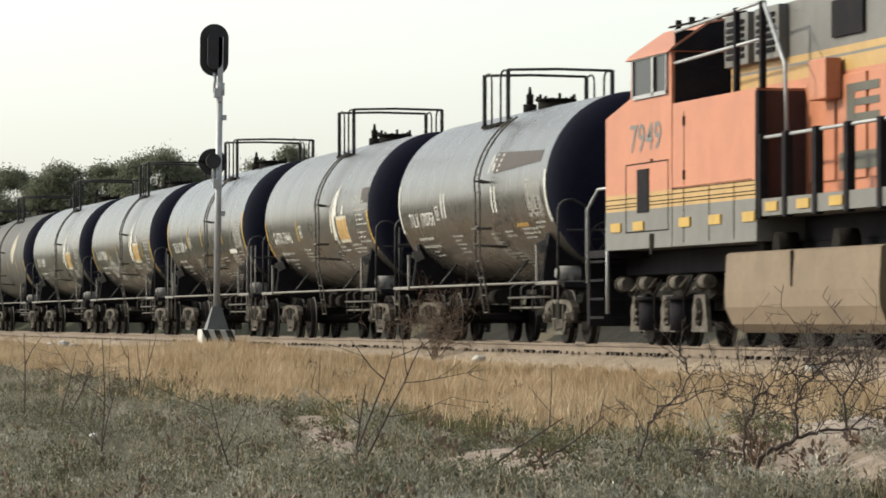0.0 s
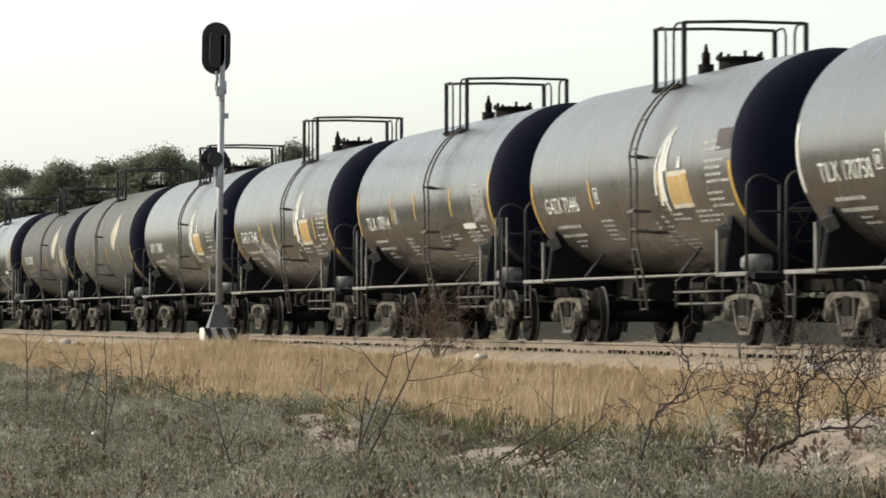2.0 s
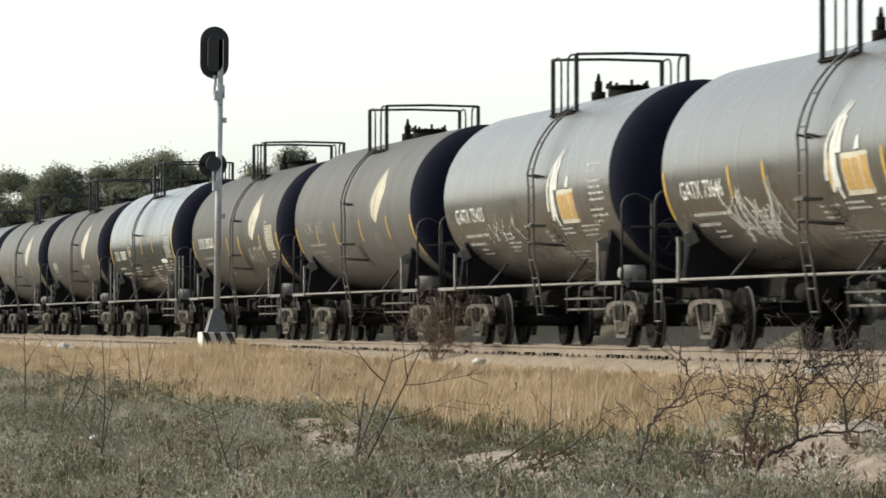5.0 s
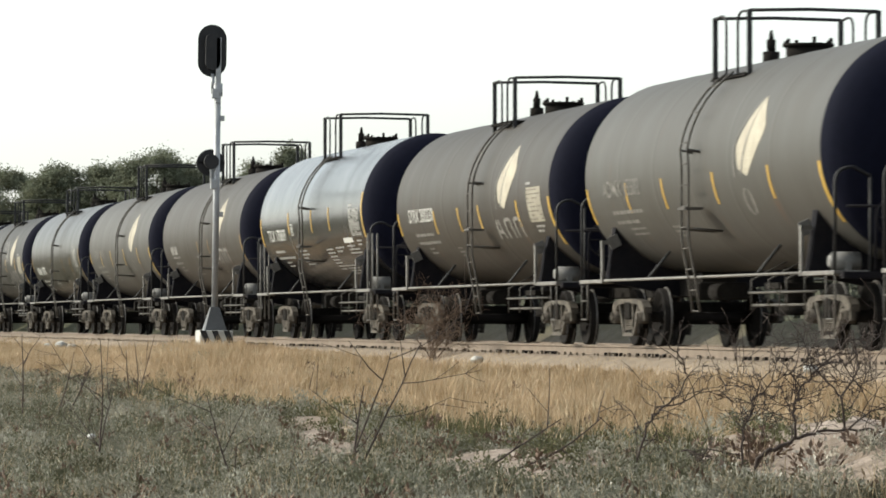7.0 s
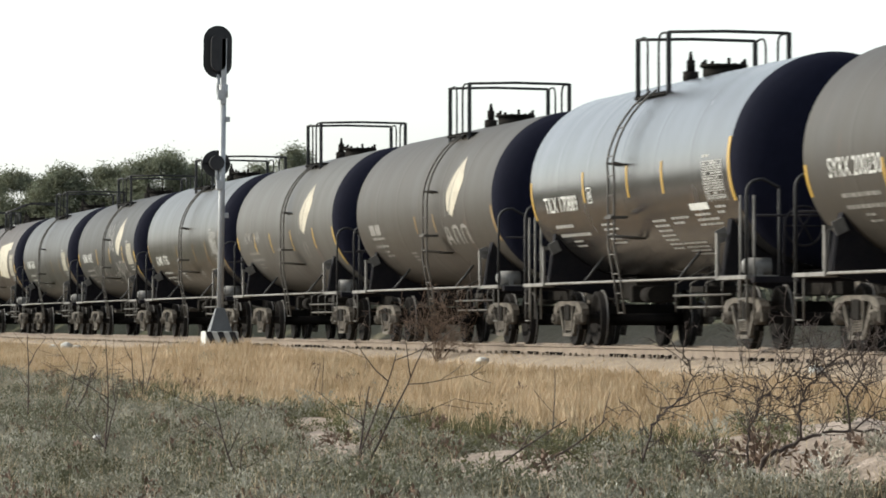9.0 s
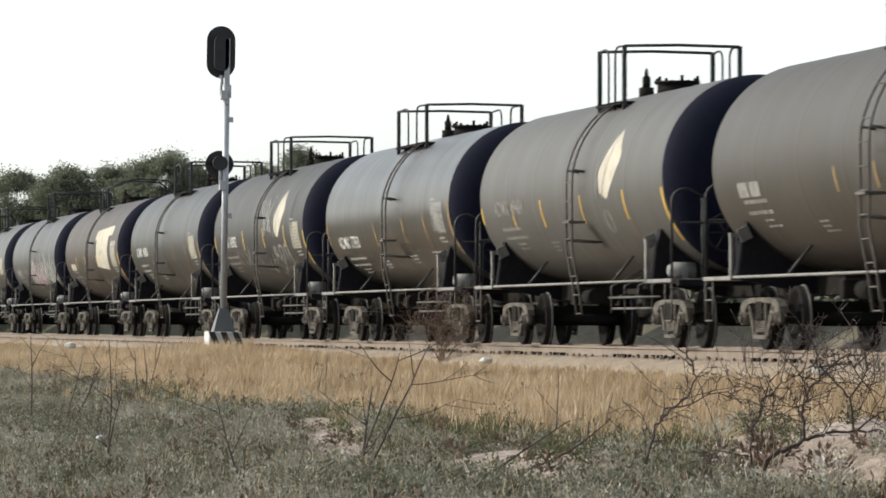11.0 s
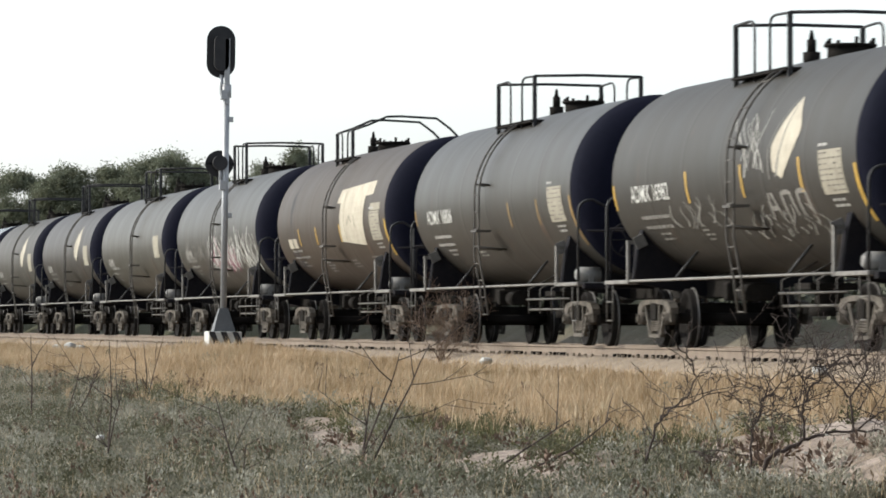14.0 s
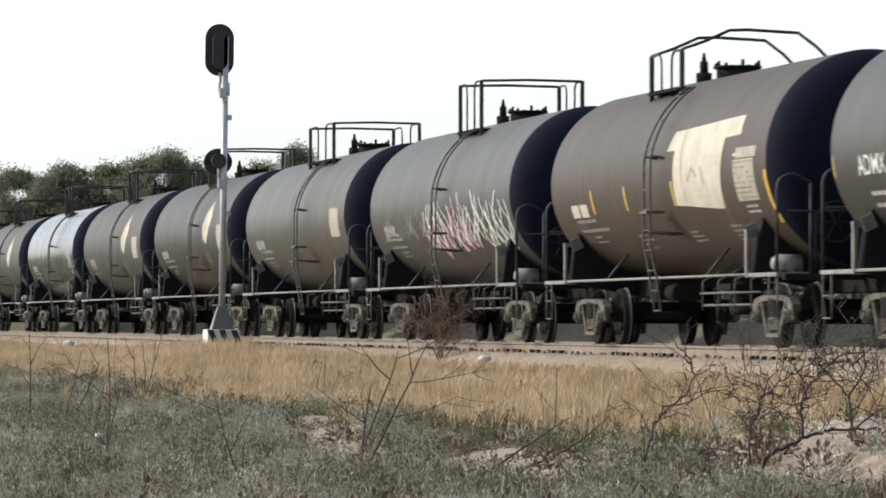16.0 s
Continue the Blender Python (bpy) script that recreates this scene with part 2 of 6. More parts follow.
# ---------------------------------------------------------------- ground and track
def ground_height(x, y):
    pts = [(-400, -1.3), (-18, -1.25), (-10, -1.0), (-6.5, -0.80), (-3.2, -0.60), (-2.3, -0.46), (-1.6, -0.26), (1.6, -0.26),
           (2.3, -0.46), (3.4, -0.6), (4.0, -0.55), (5.8, 0.45), (7.5, 0.45), (10.5, -0.6), (400, -0.6)]
    for (a, za), (b, zb) in zip(pts, pts[1:]):
        if x <= b:
            z = za + (zb - za) * max(0.0, (x - a) / (b - a))
            break
    else:
        z = -0.6
    if x < -2.0:
        z += 0.32 * math.exp(-((x + 3.4) / 1.5) ** 2 - ((y - 109) / 13) ** 2)
    if x < -2.5:
        w = min(1.0, (-2.5 - x) / 2)
        z += w * (0.10 * noise.noise(Vector((x * 0.35, y * 0.22, 0))) + 0.05 * noise.noise(Vector((x * 1.3, y * 0.9, 3))))
        d = math.hypot((x + 6.9) / 1.8, (y - 41.5) / 6.0)
        z += 0.35 * max(0.0, 1 - d) * w
        # low sandy swells
        z += 0.15 * math.exp(-((x + 8.95) / 0.8) ** 2 - ((y - 58) / 4.5) ** 2) + 0.15 * math.exp(-((x + 9.2) / 0.9) ** 2 - ((y - 44) / 3.5) ** 2)
        # chalky bank
        d = math.hypot((x + 6.3) / 2.9, (y - 35.6) / 3.2)
        if d < 1:
            f = (1 - d * d) ** 1.3
            z += f * (0.60 + 0.26 * noise.noise(Vector((x * 2.6, y * 1.6, 7))) + 0.15 * noise.noise(Vector((x * 6.5, y * 4.0, 8))))
    return z


def axis_steps(stops):
    out = []
    for a, b, s in stops:
        k = max(1, round((b - a) / s))
        out += [a + (b - a) * i / k for i in range(k)]
    return out + [stops[-1][1]]


def build_ground():
    m, n, l, b = material("dry_sandy_earth", 0.95, 0, 0.1)
    tc = n.new("ShaderNodeTexCoord")
    v = tc.outputs["Object"]
    patch = noise_fac(n, l, v, 0.55, 5.0, 0.4, 0.62)
    fine = noise_fac(n, l, v, 9.0, 8.0, 0.3, 0.7)
    col = mix(n, l, patch, (0.25, 0.20, 0.155), (0.41, 0.345, 0.30))
    col = mix(n, l, times(n, l, fine, 0.65), col, (0.12, 0.095, 0.07))
    # scrub takes over from bare sand farther out
    sep = n.new("ShaderNodeSeparateXYZ")
    l.new(v, sep.inputs[0])
    scrub = mix(n, l, fine, (0.085, 0.08, 0.05), (0.045, 0.05, 0.028))
    for out, a, b_ in ((0, -17.0, -23.0), (0, 3.0, 6.0), (1, 120.0, 160.0)):
        mr = n.new("ShaderNodeMapRange")
        mr.inputs["From Min"].default_value, mr.inputs["From Max"].default_value = a, b_
        l.new(sep.outputs[out], mr.inputs["Value"])
        col = mix(n, l, mr.outputs[0], col, scrub)
    l.new(col, b.inputs["Base Color"])
    bump(n, l, b, fine, 0.8, 0.05)
    xs = axis_steps([(-1500, -60, 200), (-60, -20, 8), (-20, -11, 0.35), (-11, -4.6, 0.14), (-4.6, -2.6, 0.35), (-2.6, 2.6, 0.25), (2.6, 20, 0.6), (20, 60, 10), (60, 1500, 200)])
    ys = axis_steps([(-1500, -40, 200), (-40, 31, 5), (31, 41, 0.2), (41, 120, 0.7), (120, 240, 3), (240, 500, 20), (500, 4000, 400)])
    verts = [(x, y, ground_height(x, y)) for y in ys for x in xs]
    k = len(xs)
    faces = [(j * k + i, j * k + i + 1, (j + 1) * k + i + 1, (j + 1) * k + i) for j in range(len(ys) - 1) for i in range(k - 1)]
    ob = mesh_part("ground", verts, faces, m, smooth=True)
    tagged(ob, "dry sandy ground with bare patches beside the railway", "ground", kind="structure")


def build_track():
    track = empty("railway_track", pose(0, 0, 0))
    tagged(track, "single railway line of rusty rails on a low ballast bed", "railway track", kind="structure")
    bm = bmesh.new()
    ys = axis_steps([(-60, 40, 10), (40, 130, 0.35), (130, 230, 1.0), (230, 700, 20)])
    xs = [-2.35, -2.1, -1.9, -1.65, -1.5, -1.38, -1.1, -0.9, 0.9, 1.5, 2.35]
    zs = [-0.50, -0.40, -0.29, -0.21, -0.185, -0.178, -0.178, -0.195, -0.21, -0.25, -0.50]
    rnd = random.Random(4)
    rows = [[bm.verts.new((x + rnd.uniform(-0.03, 0.03), y, z + rnd.uniform(-0.012, 0.012))) for x, z in zip(xs, zs)] for y in ys]
    for a, b in zip(rows, rows[1:]):
        for i in range(len(xs) - 1):
            bm.faces.new((a[i], a[i + 1], b[i + 1], b[i]))
    part("ballast_bed", fixed(bm), M_BALLAST, track, "tan and grey crushed stone ballast")
    prof = [(-0.075, -0.19), (0.075, -0.19), (0.075, -0.178), (0.012, -0.155), (0.010, -0.045), (0.036, -0.035),
            (0.036, -0.004), (0.03, 0.0), (-0.03, 0.0), (-0.036, -0.004), (-0.036, -0.035), (-0.010, -0.045), (-0.012, -0.155), (-0.075, -0.178)]
    for side in (-0.755, 0.755):
        bm = bmesh.new()
        fs = extrude(bm, [(u + side, v) for u, v in prof], "y", -60, 700)
        fs[7].material_index = 1
        part("rail", fixed(bm), [M_RAIL, M_RAILHEAD], track)
    bm = bmesh.new()
    box(bm, -1.24, 1.24, -0.115, 0.115, -0.40, -0.19, 0.01)
    for s in (-0.755, 0.755):
        box(bm, s - 0.17, s + 0.17, -0.09, 0.09, -0.192, -0.176)
        for e in (-0.115, 0.115):
            box(bm, s + e - 0.02, s + e + 0.02, -0.03, 0.03, -0.19, -0.135)
    tie = part("tie", fixed(bm), M_TIE, track)
    tie.location = (0, 40, 0)
    for i in range(1, 290):
        o = tie.copy()
        scene.collection.objects.link(o)
        o.location = (rnd.uniform(-0.04, 0.04), 40 + i * 0.58, rnd.uniform(-0.008, 0.006))
        o.rotation_euler = (0, 0, rnd.uniform(-0.02, 0.02))
    # small anchors clipped to the rail foot
    bm = bmesh.new()
    for i in range(330):
        if rnd.random() < 0.45 + 0.35 * math.sin(i * 0.21):
            y = 40 + i * 0.29 + rnd.uniform(-0.08, 0.08)
            box(bm, -0.85, -0.80, y - 0.03, y + 0.03, -0.18, -0.125)
    part("rail_anchor", fixed(bm), M_UNDER, track, "dark steel rail anchors")


# ---------------------------------------------------------------- tank cars
R, ZC, HALF = 1.56, 2.72, 7.18       # shell radius, height of its axis, half length of its round part


def on_shell(y, s, off=0.006):
    """A place on the shell's near side: y along the car, s metres of arc above the middle line."""
    a = s / R
    return Vector((-(R + off) * math.cos(a), y, ZC + (R + off) * math.sin(a)))


def decal(name, strips, mat_, parent, label="", lift=0.006):
    """Flat paint on the shell; strips are lists of (y, s) outlines drawn as a fan of thin rows."""
    verts, faces = [], []
    for poly in strips:
        lo, hi = min(s for _, s in poly), max(s for _, s in poly)
        rows = max(2, int((hi - lo) / 0.12) + 2)
        for i in range(rows):
            s = lo + (hi - lo) * (0.002 + 0.996 * i / (rows - 1))
            cut = []
            for (ya, sa), (yb, sb) in zip(poly, poly[1:] + poly[:1]):
                if (sa - s) * (sb - s) <= 0 and sa != sb:
                    cut.append(ya + (yb - ya) * (s - sa) / (sb - sa))
            y0, y1 = (min(cut), max(cut)) if cut else (poly[0][0], poly[0][0])
            verts += [on_shell(y0, s, lift), on_shell(y1, s, lift)]
            if i:
                k = len(verts)
                faces.append((k - 4, k - 2, k - 1, k - 3))
    return mesh_part(name, verts, faces, mat_, parent, label)


def rect(y, s, w, h):
    return [(y - w / 2, s - h / 2), (y + w / 2, s - h / 2), (y + w / 2, s + h / 2), (y - w / 2, s + h / 2)]


def text_shape(txt):
    """The letters of a word as flat triangles, one unit high."""
    cu = bpy.data.curves.new("letters", "FONT")
    cu.body, cu.size, cu.resolution_u, cu.offset = txt, 1.38, 3, 0.010
    ob = bpy.data.objects.new("letters", cu)
    scene.collection.objects.link(ob)
    bpy.context.view_layer.update()
    me = bpy.data.meshes.new_from_object(ob.evaluated_get(bpy.context.evaluated_depsgraph_get()))
    vs, fs = [v.co.copy() for v in me.vertices], [tuple(p.vertices) for p in me.polygons]
    bpy.data.objects.remove(ob)
    bpy.data.meshes.remove(me)
    bpy.data.curves.remove(cu)
    return vs, fs


def shell_text(name, txt, y, s, height, mat_, parent, wide=1.0):
    vs, fs = text_shape(txt)
    return tagged(mesh_part(name, [on_shell(y - v.x * height * wide, s + v.y * height, 0.014) for v in vs], fs, mat_, parent), kind="stuff")


def tank_shell(parent, mat_):
    bm = bmesh.new()
    seg = 72
    rings = []
    spans = [(-HALF, 0.0), (-HALF + 0.08, 0.0)]
    for c in (-4.7, -2.3, 0.1, 2.5, 4.9):
        spans += [(c - 0.14, 0.0), (c - 0.07, 0.0), (c - 0.02, 0.004), (c + 0.02, 0.004), (c + 0.07, 0.0), (c + 0.14, 0.0)]
    spans += [(HALF - 0.08, 0.0), (HALF, 0.0)]
    for y, more in spans:
        r = R + more
        rings.append([bm.verts.new((r * math.cos(2 * math.pi * k / seg), y, ZC + r * math.sin(2 * math.pi * k / seg))) for k in range(seg)])
    for a, b in zip(rings, rings[1:]):
        for k in range(seg):
            bm.faces.new((a[k], b[k], b[(k + 1) % seg], a[(k + 1) % seg])).smooth = True
    return part("tank_shell", bm, mat_, parent)


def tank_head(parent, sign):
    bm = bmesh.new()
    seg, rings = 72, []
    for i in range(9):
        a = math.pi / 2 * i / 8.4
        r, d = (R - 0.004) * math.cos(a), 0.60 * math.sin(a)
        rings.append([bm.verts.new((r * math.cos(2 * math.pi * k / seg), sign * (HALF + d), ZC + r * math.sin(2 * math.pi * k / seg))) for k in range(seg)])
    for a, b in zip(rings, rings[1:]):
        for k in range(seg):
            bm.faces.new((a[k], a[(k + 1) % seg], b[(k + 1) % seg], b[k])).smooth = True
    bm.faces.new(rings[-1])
    return part("tank_head", fixed(bm), M_HEAD, parent, "domed tank end with its shade painted in near-black")


def ladder(parent, side, y_mid):
    """Side ladder: upright below, then bent over the shell up to the walkway."""
    bm = bmesh.new()
    rails = []
    for y in (y_mid - 0.22, y_mid + 0.22):
        pts = [Vector((-1.55, y, 0.52)), Vector((-1.62, y, 1.05)), Vector((-1.72, y, 1.6)), Vector((-1.72, y, 2.66))]
        for i in range(1, 9):
            a = radians(52) * i / 8
            pts.append(Vector((-(R + 0.2 - 0.01 * i) * math.cos(a), y, ZC + (R + 0.2 - 0.01 * i) * math.sin(a))))
        tube(bm, pts, 0.018, 6)
        rails.append(pts)
    path = rails[0]
    length = [0.0]
    for a, b in zip(path, path[1:]):
        length.append(length[-1] + (b - a).length)
    d = 0.02
    while d < length[-1]:
        for i in range(len(path) - 1):
            if length[i] <= d <= length[i + 1]:
                f = (d - length[i]) / (length[i + 1] - length[i])
                p = path[i].lerp(path[i + 1], f)
                q = rails[1][i].lerp(rails[1][i + 1], f)
                cyl(bm, p, q, 0.011, 5)
        d += 0.31 if d < 2.2 else 0.48
    for z in (1.75, 2.9):
        for y in (y_mid - 0.22, y_mid + 0.22):
            xs = -math.sqrt(max(0.01, R * R - (z - ZC) ** 2))
            cyl(bm, (-1.72, y, z), (xs + 0.02, y, z - 0.04), 0.02, 5)
    box(bm, -1.78, -1.50, y_mid - 0.24, y_mid + 0.24, 2.02, 2.06)
    for v in bm.verts:
        if side > 0:
            v.co.x = -v.co.x
    return part("ladder", fixed(bm), M_LADDER, parent, "dusty dark steel side ladder")


def top_walkway(parent, bent, y0, y1, zt):
    """Grating over the shell with its four posts and bent rails."""
    xl, xp = -0.91, 1.03
    short = y0 - y1 < 2.5
    for y in (y0, y1):
        for x in ((xl,) if bent else (xl, xp)):
            bm = bmesh.new()
            box(bm, x - 0.035, x + 0.035, y - 0.03, y + 0.03, 3.82, zt)
            post = part("walkway_post", fixed(bm), M_RAILING, parent)
    for y, sg in ((y0, 1), (y1, -1)):
        bm = bmesh.new()
        if bent:
            tube(bm, [(xl, y, zt), (xl + 0.35, y, zt + 0.12), (-0.15, y, zt + 0.30), (0.15, y, zt + 0.31), (0.95, y, zt + 0.27), (1.25, y, zt + 0.05), (1.75, y, zt - 0.45)], 0.026, 6)
        else:
            tube(bm, [(xl, y, zt - 0.01), (0, y, zt + 0.01), (xp, y, zt - 0.01)], 0.026, 6)
        part("top_rail", fixed(bm), M_RAILING, parent)
        for x in ((xl,) if bent else (xl, xp)):
            bm = bmesh.new()
            e = y - sg * (0.7 if short else 1.15)
            z0 = 3.9 if x < 0 else 3.95
            tube(bm, [(x, y, zt - 0.03), (x, y - sg * 0.25, zt - 0.01), (x, e + sg * 0.35, zt)] +
                 arc((x, e + sg * 0.3, zt), (x, e, zt - 0.18), (x, e, zt), 4)[1:] + [(x, e, z0)], 0.02, 6)
            part("side_hoop", fixed(bm), M_RAILING, parent)
    for x in (-0.98, 0.62):
        bm = bmesh.new()
        box(bm, x, x + 0.36, y1, y0, 3.97, 4.0)
        for i in range(12):
            yy = y1 + (y0 - y1) * (i + 0.5) / 12
            box(bm, x, x + 0.36, yy - 0.02, yy + 0.02, 3.995, 4.02)
        part("walkway_grating", fixed(bm), M_UNDER, parent)
    top = ZC + R
    bm = bmesh.new()
    cy = y1 + 0.1
    cyl(bm, (0, cy, top - 0.1), (0, cy, top + 0.12), 0.33, 20)
    cyl(bm, (0, cy, top + 0.12), (0, cy, top + 0.16), 0.38, 20)
    for i in range(8):
        a = i * math.pi / 4
        cyl(bm, (0.34 * math.cos(a), cy + 0.34 * math.sin(a), top + 0.1), (0.34 * math.cos(a), cy + 0.34 * math.sin(a), top + (0.20 if i % 3 else 0.25)), 0.028, 6)
    part("manway", fixed(bm), M_UNDER, parent, "dark bolted manway cover")
    bm = bmesh.new()
    cy += 1.4
    cyl(bm, (-0.2, cy, top - 0.1), (-0.2, cy, top + 0.12), 0.13, 10)
    cyl(bm, (-0.2, cy, top + 0.12), (-0.2, cy, top + 0.30), 0.07, 8)
    cyl(bm, (-0.2, cy, top + 0.30), (-0.2, cy, top + 0.44), 0.045, 8, 0.02)
    part("relief_valve", fixed(bm), M_UNDER, parent)
    return post


def wheelset(parent, y):
    """Axle and two wheels; turns about its own middle."""
    bm = bmesh.new()
    cyl(bm, (-0.95, 0, 0), (0.95, 0, 0), 0.085, 12)
    for s in (-1, 1):
        prof = [(0.10, -0.80), (0.11, -0.72), (0.36, -0.765), (0.40, -0.83), (0.452, -0.828), (0.457, -0.82), (0.457, -0.73), (0.483, -0.715), (0.483, -0.69), (0.40, -0.69), (0.36, -0.735), (0.12, -0.68), (0.10, -0.66)]
        seg, rings = 40, []
        for k in range(seg):
            a = 2 * math.pi * k / seg
            rings.append([bm.verts.new((-s * x, r * math.cos(a), r * math.sin(a))) for r, x in prof])
        for k in range(seg):
            u, v = rings[k], rings[(k + 1) % seg]
            for i in range(len(prof) - 1):
                f = bm.faces.new((u[i], u[i + 1], v[i + 1], v[i]))
                f.smooth = True
                # paler flange ring: the highlight along the rim is put into its colour
                f.material_index = 1 if i == 6 else 0
        for k in range(3):
            a = k * 2 * math.pi / 3
            cyl(bm, (-s * -0.80, 0.2 * math.cos(a), 0.2 * math.sin(a)), (-s * -0.76, 0.2 * math.cos(a), 0.2 * math.sin(a)), 0.03, 6)
    ob = part("wheelset", fixed(bm), [M_WHEEL, M_TREAD], parent, "brown steel wheels with pale rings as rim highlights on one axle")
    ob.location = (0, y, 0.457)
    return ob


def truck(parent, y):
    """A freight bogie: bolster, two cast side frames, springs and two wheelsets."""
    bm = bmesh.new()
    box(bm, -1.15, 1.15, -0.2, 0.2, 0.42, 0.70, 0.03)
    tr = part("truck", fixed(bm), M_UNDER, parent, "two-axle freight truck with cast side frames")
    tr.location = (0, y, 0)
    for s in (-1, 1):
        bm = bmesh.new()
        x0, x1 = s * 1.0, s * 1.13
        top = [(-1.12, 0.52), (-1.12, 0.62), (-0.98, 0.71), (-0.55, 0.75), (0.55, 0.75), (0.98, 0.71), (1.12, 0.62), (1.12, 0.52),
               (0.86, 0.56), (0.76, 0.65), (0.45, 0.675), (-0.45, 0.675), (-0.76, 0.65), (-0.86, 0.56)]
        extrude(bm, top, "x", x0, x1)
        for e in (-1, 1):
            extrude(bm, [(e * 0.30, 0.67), (e * 0.235, 0.67), (e * 0.235, 0.2), (e * 0.29, 0.2)], "x", s * 1.075, s * 1.115)
            extrude(bm, [(e * 0.74, 0.66), (e * 0.66, 0.67), (e * 0.33, 0.23), (e * 0.40, 0.18)], "x", s * 1.075, s * 1.12)
            box(bm, s * 1.06, s * 1.12, e * 1.10 - 0.04, e * 1.10 + 0.04, 0.40, 0.62)
            cyl(bm, (s * 1.0, e * 0.89, 0.457), (s * 1.17, e * 0.89, 0.457), 0.10, 14)
            cyl(bm, (s * 1.17, e * 0.89, 0.457), (s * 1.20, e * 0.89, 0.457), 0.075, 10)
            for k in range(3):
                a = k * 2.09
                cyl(bm, (s * 1.20, e * 0.89 + 0.05 * math.cos(a), 0.457 + 0.05 * math.sin(a)), (s * 1.215, e * 0.89 + 0.05 * math.cos(a), 0.457 + 0.05 * math.sin(a)), 0.014, 6)
        box(bm, s * 1.04, s * 1.13, -0.38, 0.38, 0.155, 0.21)
        part("side_frame", fixed(bm), M_TRUCK, tr, "dusty cast steel side frame")
        for k in (-0.14, 0.0, 0.14):
            bm = bmesh.new()
            pts = [(s * 1.06 + 0.055 * math.cos(a), k + 0.055 * math.sin(a), 0.25 + 0.17 * a / (10 * math.pi)) for a in (i * math.pi / 4 for i in range(41))]
            tube(bm, pts, 0.016, 5)
            part("spring", fixed(bm), M_TRUCK, tr)
    for e in (-1, 1):
        bm = bmesh.new()
        box(bm, -0.85, 0.85, e * 0.32 - 0.05, e * 0.32 + 0.05, 0.34, 0.44, 0.01)
        for s in (-1, 1):
            box(bm, s * 0.76 - 0.05, s * 0.76 + 0.05, e * 0.36, e * 0.42, 0.27, 0.55, 0.01)
        part("brake_beam", fixed(bm), M_UNDER, tr)
    return tr, [wheelset(tr, -0.89), wheelset(tr, 0.89)]


def end_fittings(parent, e):
    """Stub sill, end platform, saddle, struts, grab hoops and coupler at one end (e = 1 is the trailing end)."""
    bm = bmesh.new()
    box(bm, -0.28, 0.28, e * 4.6, e * 8.55, 0.78, 1.16, 0.02)
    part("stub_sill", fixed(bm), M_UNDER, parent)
    bm = bmesh.new()
    rim = [(-(R + 0.01) * math.sin(a), ZC - (R + 0.01) * math.cos(a)) for a in (radians(58 - 12 * i) for i in range(10))]
    outline = [(-1.45, 1.02), (-1.37, 1.60)] + [(x, z) for x, z in rim] + [(1.37, 1.60), (1.45, 1.02), (0.3, 0.80), (-0.3, 0.80)]
    extrude(bm, outline, "y", e * 6.25 - 0.12, e * 6.25 + 0.12)
    part("saddle", fixed(bm), M_BLACK, parent, "black bolster saddle under the shell")
    for s in (-1, 1):
        bm = bmesh.new()
        box(bm, s * 1.52 - 0.02, s * 1.52 + 0.02, e * 6.25 - 0.05, e * 6.25 + 0.05, 1.0, 1.68)
        box(bm, s * 1.52 - 0.025, s * 1.38, e * 6.25 - 0.05, e * 6.25 + 0.05, 1.62, 1.68)
        part("saddle_strut", fixed(bm), M_PIPE, parent)
        bm = bmesh.new()
        box(bm, -0.09, 0.09, -0.012, 0.012, -0.10, 0.10, 0.006, m=Matrix.Translation((s * 1.36, e * 6.0 + 0.1, 1.66)) @ Euler((0, radians(s * 25), 0)).to_matrix().to_4x4())
        part("placard_holder", fixed(bm), M_SILVER, parent)
        bm = bmesh.new()
        box(bm, s * 1.53, s * 1.05, e * 6.25, e * 7.95, 1.0, 1.06, 0.01)
        part("end_platform", fixed(bm), M_PIPE, parent)
        bm = bmesh.new()
        tube(bm, [(s * 1.5, e * 7.9, 1.0), (s * 1.5, e * 7.9, 2.2)] + arc((s * 1.5, e * 7.9, 2.2), (s * 1.25, e * 7.9, 2.42), (s * 1.5, e * 7.9, 2.42), 5)[1:] + [(s * 1.02, e * 7.9, 2.3)], 0.022, 6)
        tube(bm, [(s * 1.02, e * 7.9, 1.0), (s * 1.02, e * 7.9, 2.3)], 0.02, 6)
        part("grab_hoop", fixed(bm), M_RAILING, parent)
        bm = bmesh.new()
        for y in (7.45, 7.9):
            tube(bm, [(s * 1.5, e * y, 1.02), (s * 1.5, e * y, 0.42)], 0.014, 6)
        for z in (0.42, 0.72):
            tube(bm, [(s * 1.5, e * 7.45, z), (s * 1.5, e * 7.9, z)], 0.014, 6)
        part("corner_step", fixed(bm), M_LADDER, parent)
    bm = bmesh.new()
    box(bm, -1.45, 1.45, e * 7.95, e * 8.15, 0.95, 1.04, 0.01)
    for x in (-1.0, 0, 1.0):
        tube(bm, [(x, e * 8.1, 1.0), (x, e * 8.1, 1.9)], 0.018, 6)
    tube(bm, [(-1.4, e * 8.1, 1.9), (1.4, e * 8.1, 1.9)], 0.02, 6)
    part("end_walkway", fixed(bm), M_BLACK, parent)
    bm = bmesh.new()
    box(bm, -0.10, 0.10, e * 8.5, e * 8.95, 0.80, 0.98, 0.02)
    box(bm, -0.17, 0.17, e * 8.85, e * 9.06, 0.72, 1.04, 0.04)
    tube(bm, [(0.3, e * 8.5, 0.85), (0.3, e * 8.8, 0.55), (0.15, e * 9.0, 0.45)], 0.025, 6)
